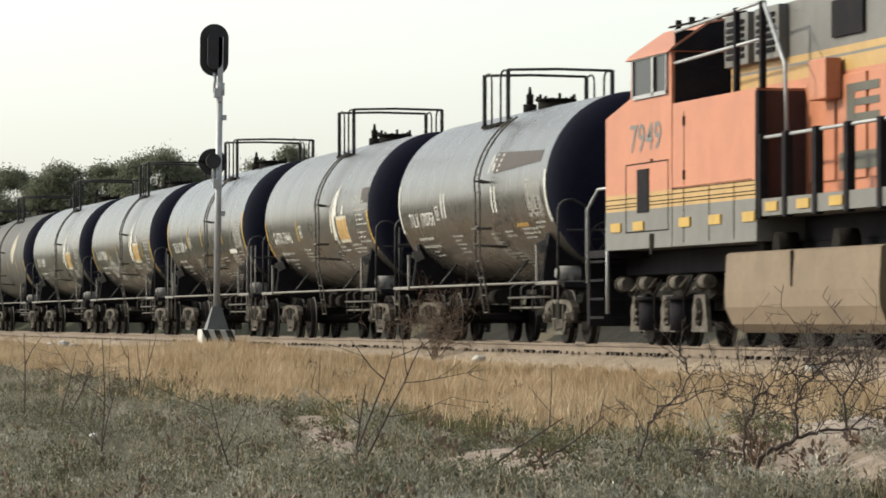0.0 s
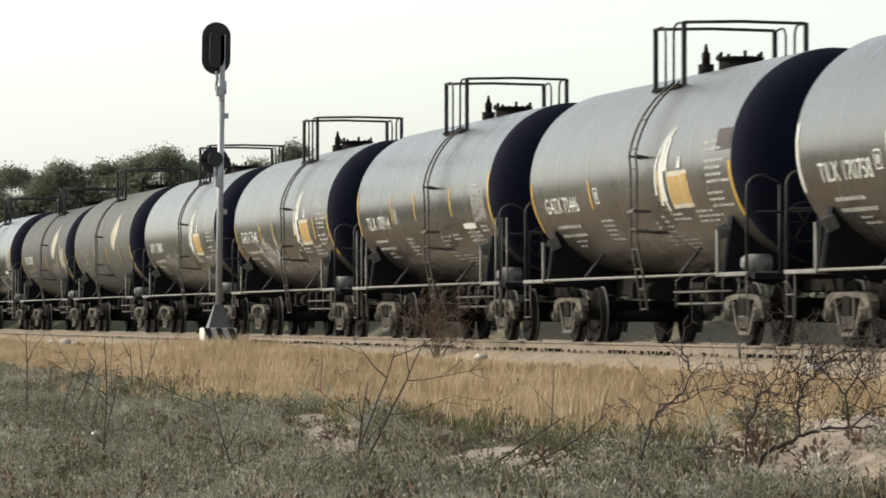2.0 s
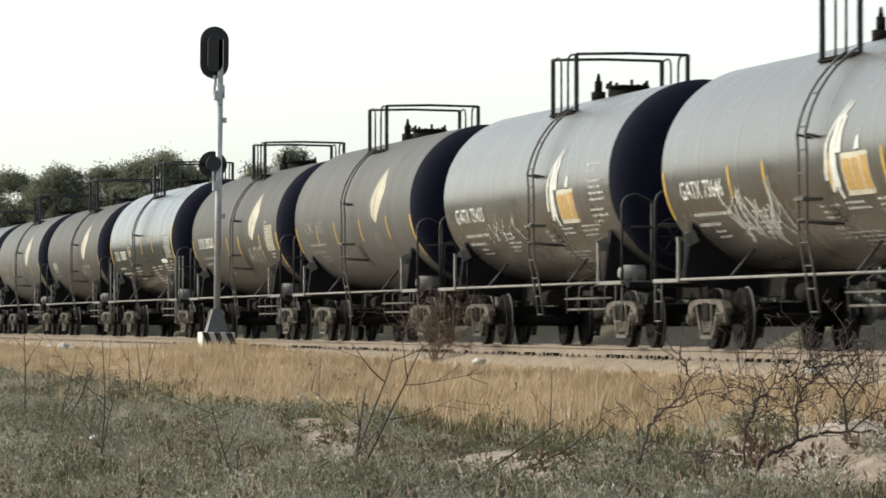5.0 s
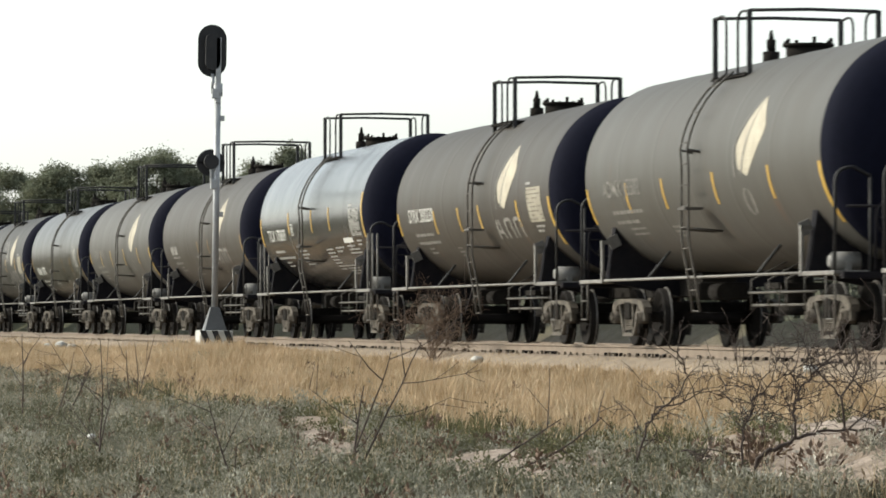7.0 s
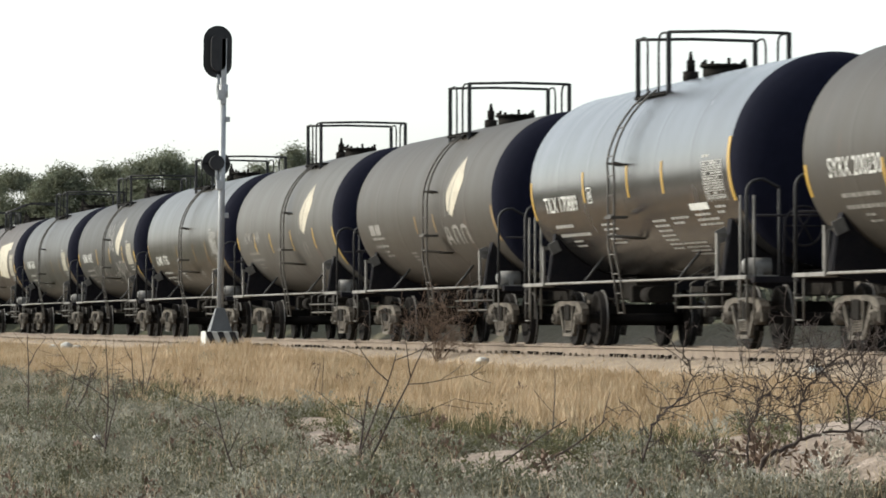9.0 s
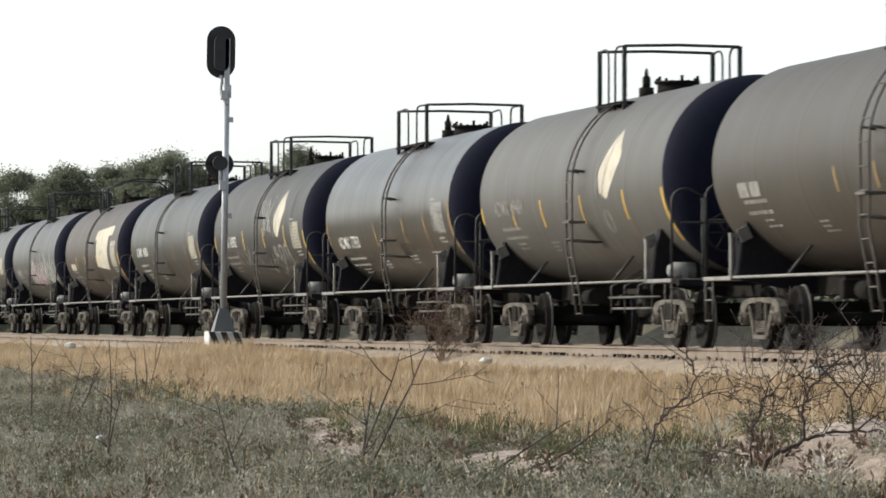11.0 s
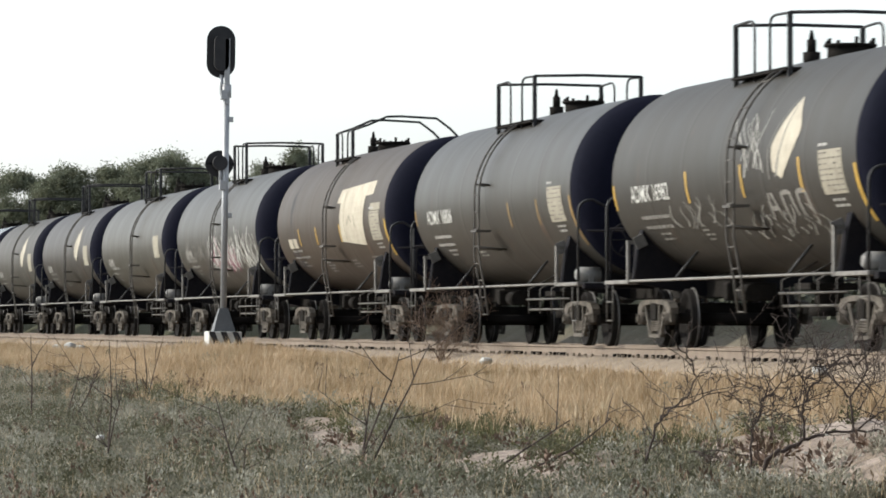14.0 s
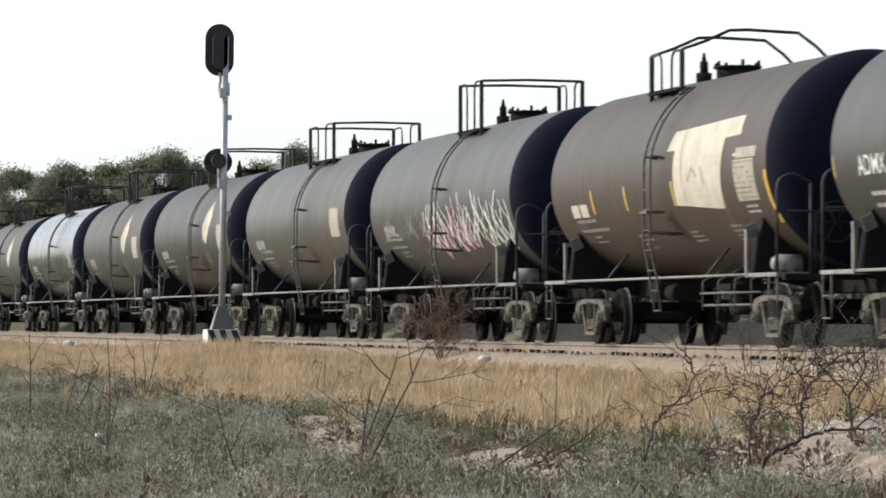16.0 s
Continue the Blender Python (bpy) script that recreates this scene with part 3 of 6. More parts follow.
    part("coupler", fixed(bm), M_TRUCK, parent)


def tank_car_body(rods):
    car = empty("tank_car", pose(0, 0, 0))
    shell = tank_shell(car, tank_paint("shell_paint", (0.02, 0.02, 0.02), (0.2, 0.18, 0.15), 0.3, 0.3))
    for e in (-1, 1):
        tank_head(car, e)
        end_fittings(car, e)
    for s in (-1, 1):
        bm = bmesh.new()
        tube(bm, [(s * 1.5, -6.25, 1.04), (s * 1.5, 6.25, 1.04)], 0.022, 8)
        part("side_rail", fixed(bm), M_PIPE, car, "long dusty handrail pipe along the side")
        for y in (3.1, -3.7):
            bm = bmesh.new()
            tube(bm, [(s * 1.5, y, 1.04), (s * 1.15, y, 1.46)], 0.022, 6)
            part("rail_bracket", fixed(bm), M_RAILING, car)
    for x, z in ((-1.15, 0.80), (-1.10, 0.62)):
        bm = bmesh.new()
        tube(bm, [(x, -1.9, z), (x, -5.6, z)], 0.02, 6)
        part("brake_pipe", fixed(bm), M_LADDER, car)
    for y in (-1.9, -2.9, -3.9, -4.9):
        bm = bmesh.new()
        tube(bm, [(-1.12, y, 0.55), (-1.12, y, 0.98), (-0.6, y, 1.25)], 0.013, 6)
        part("pipe_hanger", fixed(bm), M_LADDER, car)
    bm = bmesh.new()
    cyl(bm, (0, -0.3, 0.62), (0, -0.3, 1.2), 0.22, 14)
    cyl(bm, (0, -0.3, 0.48), (0, -0.3, 0.62), 0.30, 14)
    box(bm, -0.4, 0.4, -0.7, 0.2, 0.86, 0.96, 0.02)
    part("outlet_valve", fixed(bm), M_UNDER, car)
    bm = bmesh.new()
    cyl(bm, (-0.45, 2.4, 0.84), (-0.45, 3.0, 0.84), 0.13, 14)
    part("brake_cylinder", fixed(bm), M_UNDER, car)
    bm = bmesh.new()
    box(bm, -0.6, 0.2, 3.5, 3.75, 0.72, 1.0, 0.04)
    part("brake_valve", fixed(bm), M_UNDER, car)
    bm = bmesh.new()
    cyl(bm, (0.5, -2.8, 0.86), (0.5, -2.2, 0.86), 0.14, 14)
    part("air_drum", fixed(bm), M_UNDER, car)
    bm = bmesh.new()
    cyl(bm, (-1.34, -7.2, 1.19), (-0.98, -7.2, 1.19), 0.125, 16)
    cyl(bm, (-1.40, -7.2, 1.19), (-1.34, -7.2, 1.19), 0.07, 16, 0.125)
    box(bm, -1.2, -1.12, -7.35, -7.05, 1.05, 1.2)
    part("air_reservoir", fixed(bm), M_SILVER, car, "pale grey air reservoir drum")
    bm = bmesh.new()
    pts = [(-0.75 + 0.28 * math.cos(a), -8.25, 1.75 + 0.28 * math.sin(a)) for a in (i * math.pi / 10 for i in range(21))]
    tube(bm, pts, 0.018, 5)
    for i in range(3):
        a = i * math.pi / 3
        tube(bm, [(-0.75 - 0.28 * math.cos(a), -8.25, 1.75 - 0.28 * math.sin(a)), (-0.75 + 0.28 * math.cos(a), -8.25, 1.75 + 0.28 * math.sin(a))], 0.014, 5)
    part("hand_brake_wheel", fixed(bm), M_BLACK, car)
    if rods:
        for e in (-1, 1):
            for k in range(3):
                bm = bmesh.new()
                x = -1.50 + 0.10 * k
                tube(bm, [(x, e * 7.55, 0.45), (x, e * 7.55, 2.2)], 0.018, 6)
                part("grab_rod", fixed(bm), M_PIPE, car)
    for e in (-1, 1):
        truck(car, e * 6.15)
    return car


# each car: number, paint, dust, dust amount, gloss, marks
BLACK, GREY, BROWN = (0.009, 0.009, 0.009), (0.060, 0.059, 0.054), (0.024, 0.021, 0.018)
PALE, DUST, TAN = (0.090, 0.080, 0.066), (0.056, 0.048, 0.037), (0.066, 0.049, 0.034)
CARS = [
    ("TILX 170758", BLACK, PALE, 0.36, 0.24, "patch grid"),
    ("GATX 73446", BLACK, PALE, 0.46, 0.25, "emblem"),
    ("TILX 170914", BLACK, PALE, 0.22, 0.22, "bars grid card"),
    ("GATX 73646", BLACK, PALE, 0.44, 0.25, "emblem scrawl"),
    ("GATX 73403", BLACK, PALE, 0.50, 0.25, "emblem scrawl"),
    ("ADMX 15502", GREY, DUST, 0.35, 0.50, "leaf"),
    ("SYRX 200230", BROWN, DUST, 0.50, 0.50, "leaf letters grid"),
    ("TILX 170889", (0.009, 0.009, 0.010), DUST, 0.14, 0.20, "bars grid card"),
    ("", BROWN, DUST, 0.55, 0.5, "leaf letters"),
    ("ADMX 19484", GREY, DUST, 0.4, 0.5, "leaf"),
    ("ADMX 17750", (0.026, 0.024, 0.020), DUST, 0.30, 0.30, "grid edge"),
    ("ADMX 16982", (0.012, 0.012, 0.011), DUST, 0.36, 0.5, "leaf letters grid scrawl"),
    ("ADMX 16806", (0.021, 0.021, 0.019), DUST, 0.36, 0.42, "grid edge"),
    ("", (0.021, 0.015, 0.011), TAN, 0.42, 0.5, "letter grid"),
    ("", (0.032, 0.032, 0.029), DUST, 0.4, 0.42, "graffiti"),
    ("", (0.040, 0.038, 0.031), DUST, 0.4, 0.42, "card"),
    ("", (0.015, 0.011, 0.009), DUST, 0.35, 0.45, "leaf card bars"),
    ("", (0.024, 0.022, 0.018), DUST, 0.5, 0.5, "leaf card"),
    ("", (0.027, 0.027, 0.026), (0.058, 0.055, 0.051), 0.4, 0.22, "bars grid"),
    ("", (0.022, 0.020, 0.017), DUST, 0.5, 0.5, "leaf"),
    ("", (0.040, 0.038, 0.033), DUST, 0.4, 0.45, "card"),
    ("", BLACK, DUST, 0.5, 0.35, "bars"),
]
# builds of car: shell radius, height of its axis, half length, upright rods at the ends
BUILDS = {"plain": (1.56, 2.72, 7.18, False), "rods": (1.56, 2.72, 7.18, True), "wide": (1.56, 2.72, 7.37, False), "long": (1.53, 2.66, 7.37, False)}
KIND = {0: "plain", 1: "plain", 2: "rods", 3: "plain", 4: "plain", 5: "wide", 7: "rods"}
# how far each car stands from an even spacing
SHIFT = {1: -0.10, 2: -0.14, 3: 0.03, 5: 0.06, 6: -0.28, 7: 0.12, 8: 0.20, 9: 0.05, 10: -0.18, 11: -0.24, 12: -0.36, 13: -0.25}
# walkway ends, top of its rails, and the ladder's place, car by car
GEAR = {0: (1.6, -0.65, 4.97, -1.9), 1: (0.4, -1.55, 4.98, -1.6), 2: (0.49, -1.66, 4.98, -1.8), 3: (0.22, -1.73, 4.98, -1.8), 4: (0.25, -1.7, 4.98, -1.8),
        5: (1.14, -0.96, 4.93, -0.3), 6: (0.48, -1.42, 4.8, -1.3), 7: (1.66, -0.52, 4.95, 0.0), 8: (0.0, -2.0, 4.95, -1.7), 9: (-0.05, -1.95, 4.93, -1.4),
        10: (1.65, -1.62, 4.77, -1.22), 11: (1.64, -1.56, 4.8, -1.3), 12: (1.96, -1.39, 4.8, -0.1), 13: (2.45, 0.35, 4.6, -0.75), 14: (0.6, -1.55, 4.92, -0.95),
        15: (1.2, -2.2, 4.82, -1.8)}
# heights of the marks on each shell (metres of arc from its middle line): foot of the number, bars (places, top, foot), near edge stripe, far edge stripe
MARKS = {
    0: (-0.52, (2.45, -2.5), 0.06, -0.41, (0.23, -0.67), (0.31, -0.64)),
    1: (-0.57, (2.5, -2.5), -0.08, -0.56, (-0.06, -0.90), (-0.02, -0.90)),
    2: (-0.52, (3.1, 0.5, -3.3), 0.10, -0.42, (0.30, -0.64), (0.29, -0.62)),
    3: (-0.50, (3.06, 1.03, -2.43, -5.1), -0.08, -0.56, (-0.06, -1.0), (-0.05, -0.8)),
    4: (-0.50, (), -0.08, -0.56, None, None),
    5: (-0.37, (4.5, 2.0, -1.25, -4.5), -0.17, -0.65, (-0.20, -1.1), (-0.2, -0.8)),
    6: (-0.36, (3.45, 1.0, -1.0, -4.5), -0.17, -0.63, (-0.16, -1.05), (-0.15, -0.6)),
    7: (-0.49, (2.9, -0.38, -2.8), 0.12, -0.38, (0.34, -0.60), (0.06, -0.60)),
    8: (-0.31, (0.6, -1.4), -0.2, -0.55, (-0.16, -0.84), None),
    9: (-0.37, (4.5, 2.0, -1.25, -4.5), -0.17, -0.65, (-0.20, -1.1), (-0.2, -0.5)),
    10: (-0.70, (1.3, -2.1, -4.5), -0.2, -0.70, (0.03, -1.05), (-0.1, -0.6)),
    11: (-0.40, (2.3, -1.1, -4.4), -0.02, -0.50, (-0.19, -1.02), (-0.1, -0.5)),
    12: (-0.39, (-1.96, -4.48), -0.15, -0.60, (-0.15, -1.06), (-0.1, -0.4)),
    13: (-0.40, (4.26, 1.8, -1.5), -0.16, -0.55, (-0.16, -0.96), None),
}
LABELS = {"patch": "black tank car with a brown repainted patch, grey with dust", "emblem": "dusty black tank car with a golden emblem",
          "leaf": "weathered tank car with a cream leaf emblem", "letter": "brown tank car with a big cream letter shape",
          "graffiti": "grey tank car sprayed with pink and white graffiti", "card": "plain weathered tank car with a pale panel",
          "bars": "glossy black tank car with yellow reflective bars", "edge": "weathered grey tank car with a yellow edge stripe",
          "grid": "weathered tank car with a white notice panel"}


def stroke(points, w0, w1=None):
    """A brush line through (y, s) points as flat quads, w0 wide at its start and w1 at its end."""
    out, n_ = [], len(points) - 1
    w1 = w0 if w1 is None else w1
    for i, ((ya, sa), (yb, sb)) in enumerate(zip(points, points[1:])):
        a, b = w0 + (w1 - w0) * i / n_, w0 + (w1 - w0) * (i + 1) / n_
        if abs(sb - sa) * 3 > abs(yb - ya):
            out.append([(ya - a, sa), (ya + a, sa), (yb + b, sb), (yb - b, sb)])
        else:
            out.append([(ya, sa - a * 0.4), (ya, sa + a * 0.4), (yb, sb + b * 0.4), (yb, sb - b * 0.4)])
    return out


def scrawl(name, shell, y0, y1, s0, s1, count, mat_, seed, width=0.05, lift=0.008):
    """Sprayed lettering: a row of looping, leaning strokes."""
    rnd = random.Random(seed)
    strips = []
    for i in range(count):
        y = y0 + (y1 - y0) * (i + rnd.random()) / count
        h, lean = rnd.uniform(0.55, 1.0) * (s1 - s0), rnd.uniform(-0.2, 0.35)
        s = s0 + rnd.uniform(0, 0.3) * (s1 - s0)
        turn, size, ph = rnd.choice((-1, 1)), rnd.uniform(0.15, 0.42), rnd.uniform(0, 6.28)
        line = []
        for k in range(9):
            f = k / 8
            line.append((y + lean * f + size * math.sin(turn * f * 4.2 + ph), s + h * (f if rnd.random() < 0.9 else f - 0.12)))
        strips += stroke(line, width * rnd.uniform(0.6, 1.3), width * rnd.uniform(0.3, 0.8))
    tagged(decal(name, strips, mat_, shell, "", lift), kind="stuff")


def print_block(rows, rnd, y, s, lines, width, step=0.085, tall=0.040):
    """Lines of small illegible print as short bars."""
    for k in range(lines):
        w, off = width * rnd.uniform(0.55, 1.0), 0.0
        while off < w:
            piece = rnd.uniform(0.10, 0.26)
            rows.append(rect(y - off - piece / 2, s - step * k, piece, tall))
            off += piece + 0.05


def notice(shell, index):
    """The lined notice table near the leading end: a cream panel, or white lines straight on dark paint."""
    y0, y1, s0, s1 = -5.45, -6.65, 0.03, -0.58
    cream = index in (6, 11, 12, 13)
    if cream:
        decal("notice_panel", [rect((y0 + y1) / 2, (s0 + s1) / 2, y0 - y1, s0 - s1)], M_NOTICE, shell, "cream notice panel with dark print")
    ink, lift = (M_LADDER, 0.012) if cream else (M_PRINT, 0.008)
    rnd = random.Random(60 + index)
    cells = []
    for k in range(8):
        s = s0 - 0.045 - 0.073 * k
        if not cream:
            cells.append(rect((y0 + y1) / 2, s + 0.036, y0 - y1, 0.012))
        for j in range(5):
            if rnd.random() < 0.8:
                cells.append(rect(y0 - 0.13 - 0.235 * j, s, rnd.uniform(0.08, 0.16), 0.018 if cream else 0.034))
    if not cream:
        for j in range(6):
            cells.append(rect(y0 - 0.24 * j, (s0 + s1) / 2, 0.03, s0 - s1))
    tagged(decal("notice_print", cells, ink, shell, "", lift), kind="stuff")
    head = []
    print_block(head, rnd, y0, s0 + 0.07, 1, 0.5)
    print_block(head, rnd, y0 - 0.3, s1 - 0.08, 2, 0.7)
    tagged(decal("notice_heading", head, M_PRINT, shell), kind="stuff")


def dress(shell, index, spec):
    """Number, small print and painted marks on one shell, as its own look has them."""
    text, marks = spec[0], spec[5].split()
    rnd = random.Random(100 + index)
    foot, bars, top, low, near, far = MARKS.get(index, (-0.4, (), -0.1, -0.5, None, None))
    faint = index in (5, 8, 9, 14)
    if text:
        ob = shell_text("lettering", text, 0, foot, 0.27, M_FADED if faint else M_WHITE, shell, 1.0)
        ys = [v.co.y for v in ob.data.vertices]
        wide = 2.62 / (max(ys) - min(ys))
        for v in ob.data.vertices:
            v.co.y = 6.1 + (v.co.y - max(ys)) * wide
    else:
        for k in range(2):
            decal("lettering", [rect(5.68 - 0.66 * k, foot - 0.08, 0.56, 0.22)], M_CREAM if index == 13 else M_FADED, shell)
    rows = []
    print_block(rows, rnd, 5.8, foot - 0.26, 2, 2.1, 0.17, 0.06)
    print_block(rows, rnd, 5.1, foot - 0.56, 2, 0.8, 0.10)
    if index in (0, 1, 2, 3, 4, 7):
        print_block(rows, rnd, 2.3, -0.78, 5, 0.95, 0.09)
        print_block(rows, rnd, -1.4, -0.80, 7, 0.9, 0.09)
        print_block(rows, rnd, -2.7, -0.78, 2, 1.0)
        print_block(rows, rnd, -4.3, -0.76, 3, 1.5)
        print_block(rows, rnd, -2.3, -1.25, 4, 1.3)
    elif index in (10, 13):
        print_block(rows, rnd, 2.0, -1.0, 4, 0.8)
        print_block(rows, rnd, -4.2, -0.95, 4, 1.0)
        print_block(rows, rnd, -1.5, -1.0, 3, 0.7)
    else:
        print_block(rows, rnd, 2.3, -0.95, 3, 0.6)
    tagged(decal("small_print", rows, M_PRINT if index in (0, 1, 2, 3, 4, 7, 10, 12) else M_FADED, shell), kind="stuff")
    tape = M_WHITE if index == 0 else (M_DULLTAPE if index in (8, 10, 12) else M_YELLOW)
    if near:
        decal("edge_stripe", [rect(-HALF + 0.10, (near[0] + near[1]) / 2, 0.15, near[0] - near[1])], tape, shell)
    if far:
        decal("edge_stripe", [rect(HALF - 0.09, (far[0] + far[1]) / 2, 0.13, far[0] - far[1])], tape, shell)
    for y in bars:
        for dy in ((-0.15, 0.15) if index == 0 else (0.0,)):
            decal("reflective_bar", [rect(y + dy, (top + low) / 2, 0.12, top - low)], tape, shell)
    if index in (0, 1, 2, 7):
        y = {0: 3.15, 1: 2.05, 2: 2.75, 7: 2.5}[index]
        decal("code_box", [rect(y, foot + 0.1, 0.3, 0.022), rect(y, foot + 0.34, 0.3, 0.022), rect(y - 0.14, foot + 0.22, 0.04, 0.26),
                           rect(y + 0.14, foot + 0.22, 0.04, 0.26), rect(y, foot + 0.22, 0.1, 0.12)], M_WHITE, shell)
    if "grid" in marks:
        notice(shell, index)
    if "card" in marks:
        if index in (2, 7, 18):
            decal("white_card", [rect(-4.75, -0.63, 1.15, 0.11)], M_WHITE, shell)
        else:
            decal("pale_panel", [rect(-6.0, -0.15, 1.2, 0.62)], M_NOTICE, shell)
    if "patch" in marks:
        decal("repainted_patch", [[(-2.35, 0.69), (-6.5, 0.67), (-6.55, 0.30), (-2.45, 0.29)]], M_BROWNP, shell)
        decal("white_scribble", stroke([(-1.95, 0.3), (-2.1, 0.65)], 0.05) + stroke([(-2.1, 0.65), (-2.35, 0.35), (-2.5, 0.66)], 0.04) + stroke([(-2.3, 0.48), (-3.2, 0.5)], 0.09)
              + stroke([(-2.75, 0.32), (-3.0, 0.70)], 0.05), M_WHITE, shell)
        decal("orange_print", [rect(-4.1 - 0.22 * k, -0.68, 0.15, 0.08) for k in range(5)], M_GOLD, shell)
    if "emblem" in marks:
        # a white brush figure over three golden blocks edged in white
        decal("emblem_outline", [rect(-3.75, -0.40, 1.32, 0.58)] + stroke([(-2.45, -0.62), (-2.6, -0.2), (-2.75, 0.1)], 0.10), M_CREAM, shell, "pale outline of an emblem")
        decal("emblem", [rect(-3.35, -0.40, 0.36, 0.42), rect(-3.78, -0.40, 0.34, 0.42), rect(-4.2, -0.39, 0.32, 0.44)], M_GOLD, shell, "golden emblem shapes", 0.011)
        decal("emblem_figure", stroke([(-2.25, -0.45), (-2.45, 0.05), (-2.8, 0.3), (-3.35, 0.58)], 0.07, 0.03) + stroke([(-2.7, -0.55), (-2.75, 0.0), (-3.0, 0.32), (-3.5, 0.55)], 0.16, 0.05)
              + stroke([(-3.0, -0.1), (-3.1, 0.15), (-3.3, 0.38)], 0.14, 0.06) + stroke([(-3.2, 0.12), (-4.1, 0.10)], 0.12) + stroke([(-3.9, -0.08), (-4.0, 0.1)], 0.12, 0.05)
              + stroke([(-2.45, -0.62), (-2.65, -0.4), (-2.8, -0.72)], 0.06), M_WHITE, shell, "white brush-drawn figure", 0.009)
        block = []
        print_block(block, rnd, -5.55, 0.24, 2, 1.2, 0.10)
        print_block(block, rnd, -5.6, -0.03, 4, 1.3, 0.10)
        print_block(block, rnd, -5.5, -0.5, 3, 1.3, 0.10)
        tagged(decal("notice_print", block, M_PRINT, shell), kind="stuff")
        if index == 1:
            decal("dark_square", [rect(-6.7, 0.26, 0.85, 0.32)], M_BROWNP, shell)
    if "leaf" in marks:
        dy = -0.12 if index in (6, 8, 11) else 0.0
        decal("leaf_emblem", [[(-3.75 + dy, 0.87), (-4.05 + dy, 0.62), (-4.35 + dy, 0.36), (-3.85 + dy, 0.0), (-3.3 + dy, -0.29), (-2.85 + dy, -0.20), (-2.75 + dy, 0.15), (-3.2 + dy, 0.5)]],
              M_CREAM, shell, "cream leaf-shaped emblem")
        decal("leaf_vein", stroke([(-2.62 + dy, -0.28), (-2.62 + dy, 0.15), (-3.05 + dy, 0.5), (-3.7 + dy, 0.9)], 0.03, 0.015) + stroke([(-3.0 + dy, -0.25), (-3.3 + dy, 0.15), (-3.75 + dy, 0.8)], 0.05, 0.02), M_FADED, shell, "", 0.010)
        if "letters" in marks:
            # three outlined block shapes
            for k in range(3):
                y = -2.35 - 0.85 * k + dy
                decal("faded_letter", stroke([(y + 0.18, -0.84), (y + (0.02 if k == 0 else 0.16), -0.47)], 0.06) + stroke([(y - 0.34, -0.84), (y - (0.14 if k == 0 else 0.30), -0.47)], 0.06)
                      + stroke([(y + 0.1, -0.70 if k == 0 else -0.48), (y - 0.25, -0.70 if k == 0 else -0.48)], 0.09), M_FADED, shell)
        else:
            ring = [(-3.05 + 0.22 * math.cos(a), -0.66 + 0.21 * math.sin(a)) for a in (i * 0.7 for i in range(10))]
            decal("faded_ring", stroke(ring, 0.05), M_FADED, shell)
    if "letter" in marks:
        decal("cream_letter", [[(-1.55, 0.68), (-5.7, 0.69), (-5.78, 0.30), (-1.2, 0.29)]], M_CREAM, shell, "crossbar of a large faded cream letter shape")
        decal("cream_letter", [[(-1.75, 0.40), (-4.9, 0.40), (-4.5, -0.66), (-1.6, -0.64)]], M_CREAM, shell, "stem of a large faded cream letter shape", 0.009)
        decal("letter_wear", stroke([(-2.6, -0.2), (-2.9, 0.0), (-3.2, -0.15)], 0.07) + stroke([(-3.5, 0.0), (-3.6, -0.25), (-4.2, -0.22)], 0.07) + stroke([(-2.2, 0.6), (-2.25, -0.5)], 0.04, 0.02), M_NOTICE, shell, "", 0.013)
        decal("pale_panel", [rect(-6.2, 0.12, 1.2, 0.15)], M_NOTICE, shell)
        decal("dark_plate", [rect(5.5, -0.74, 0.85, 0.13), rect(5.3, -1.0, 1.0, 0.20)], M_BROWNP, shell)
    if "scrawl" in marks:
        scrawl("graffiti", shell, 3.6, 0.6, -1.35 if index == 3 else -0.95, -0.42, 16 if index == 3 else 9, M_SPRAY if index in (3, 4) else M_FADED, index, 0.075 if index == 3 else 0.05)
        if index == 11:
            scrawl("graffiti", shell, -0.6, -4.9, -1.22, -0.72, 15, M_SPRAY, 31, 0.035)
            scrawl("graffiti", shell, -1.0, -2.3, -0.2, 0.75, 9, M_SPRAY, 33, 0.035)
    if "graffiti" in marks:
        scrawl("grey_graffiti", shell, 6.2, 0.9, -0.72, -0.2, 18, M_FADED, 7, 0.06)
        scrawl("pink_graffiti", shell, 0.9, -3.2, -1.05, -0.25, 15, M_PINK, 9, 0.16, 0.008)
        scrawl("white_graffiti", shell, 1.2, -6.9, -1.08, -0.05, 46, M_WHITE, 17, 0.05, 0.011)


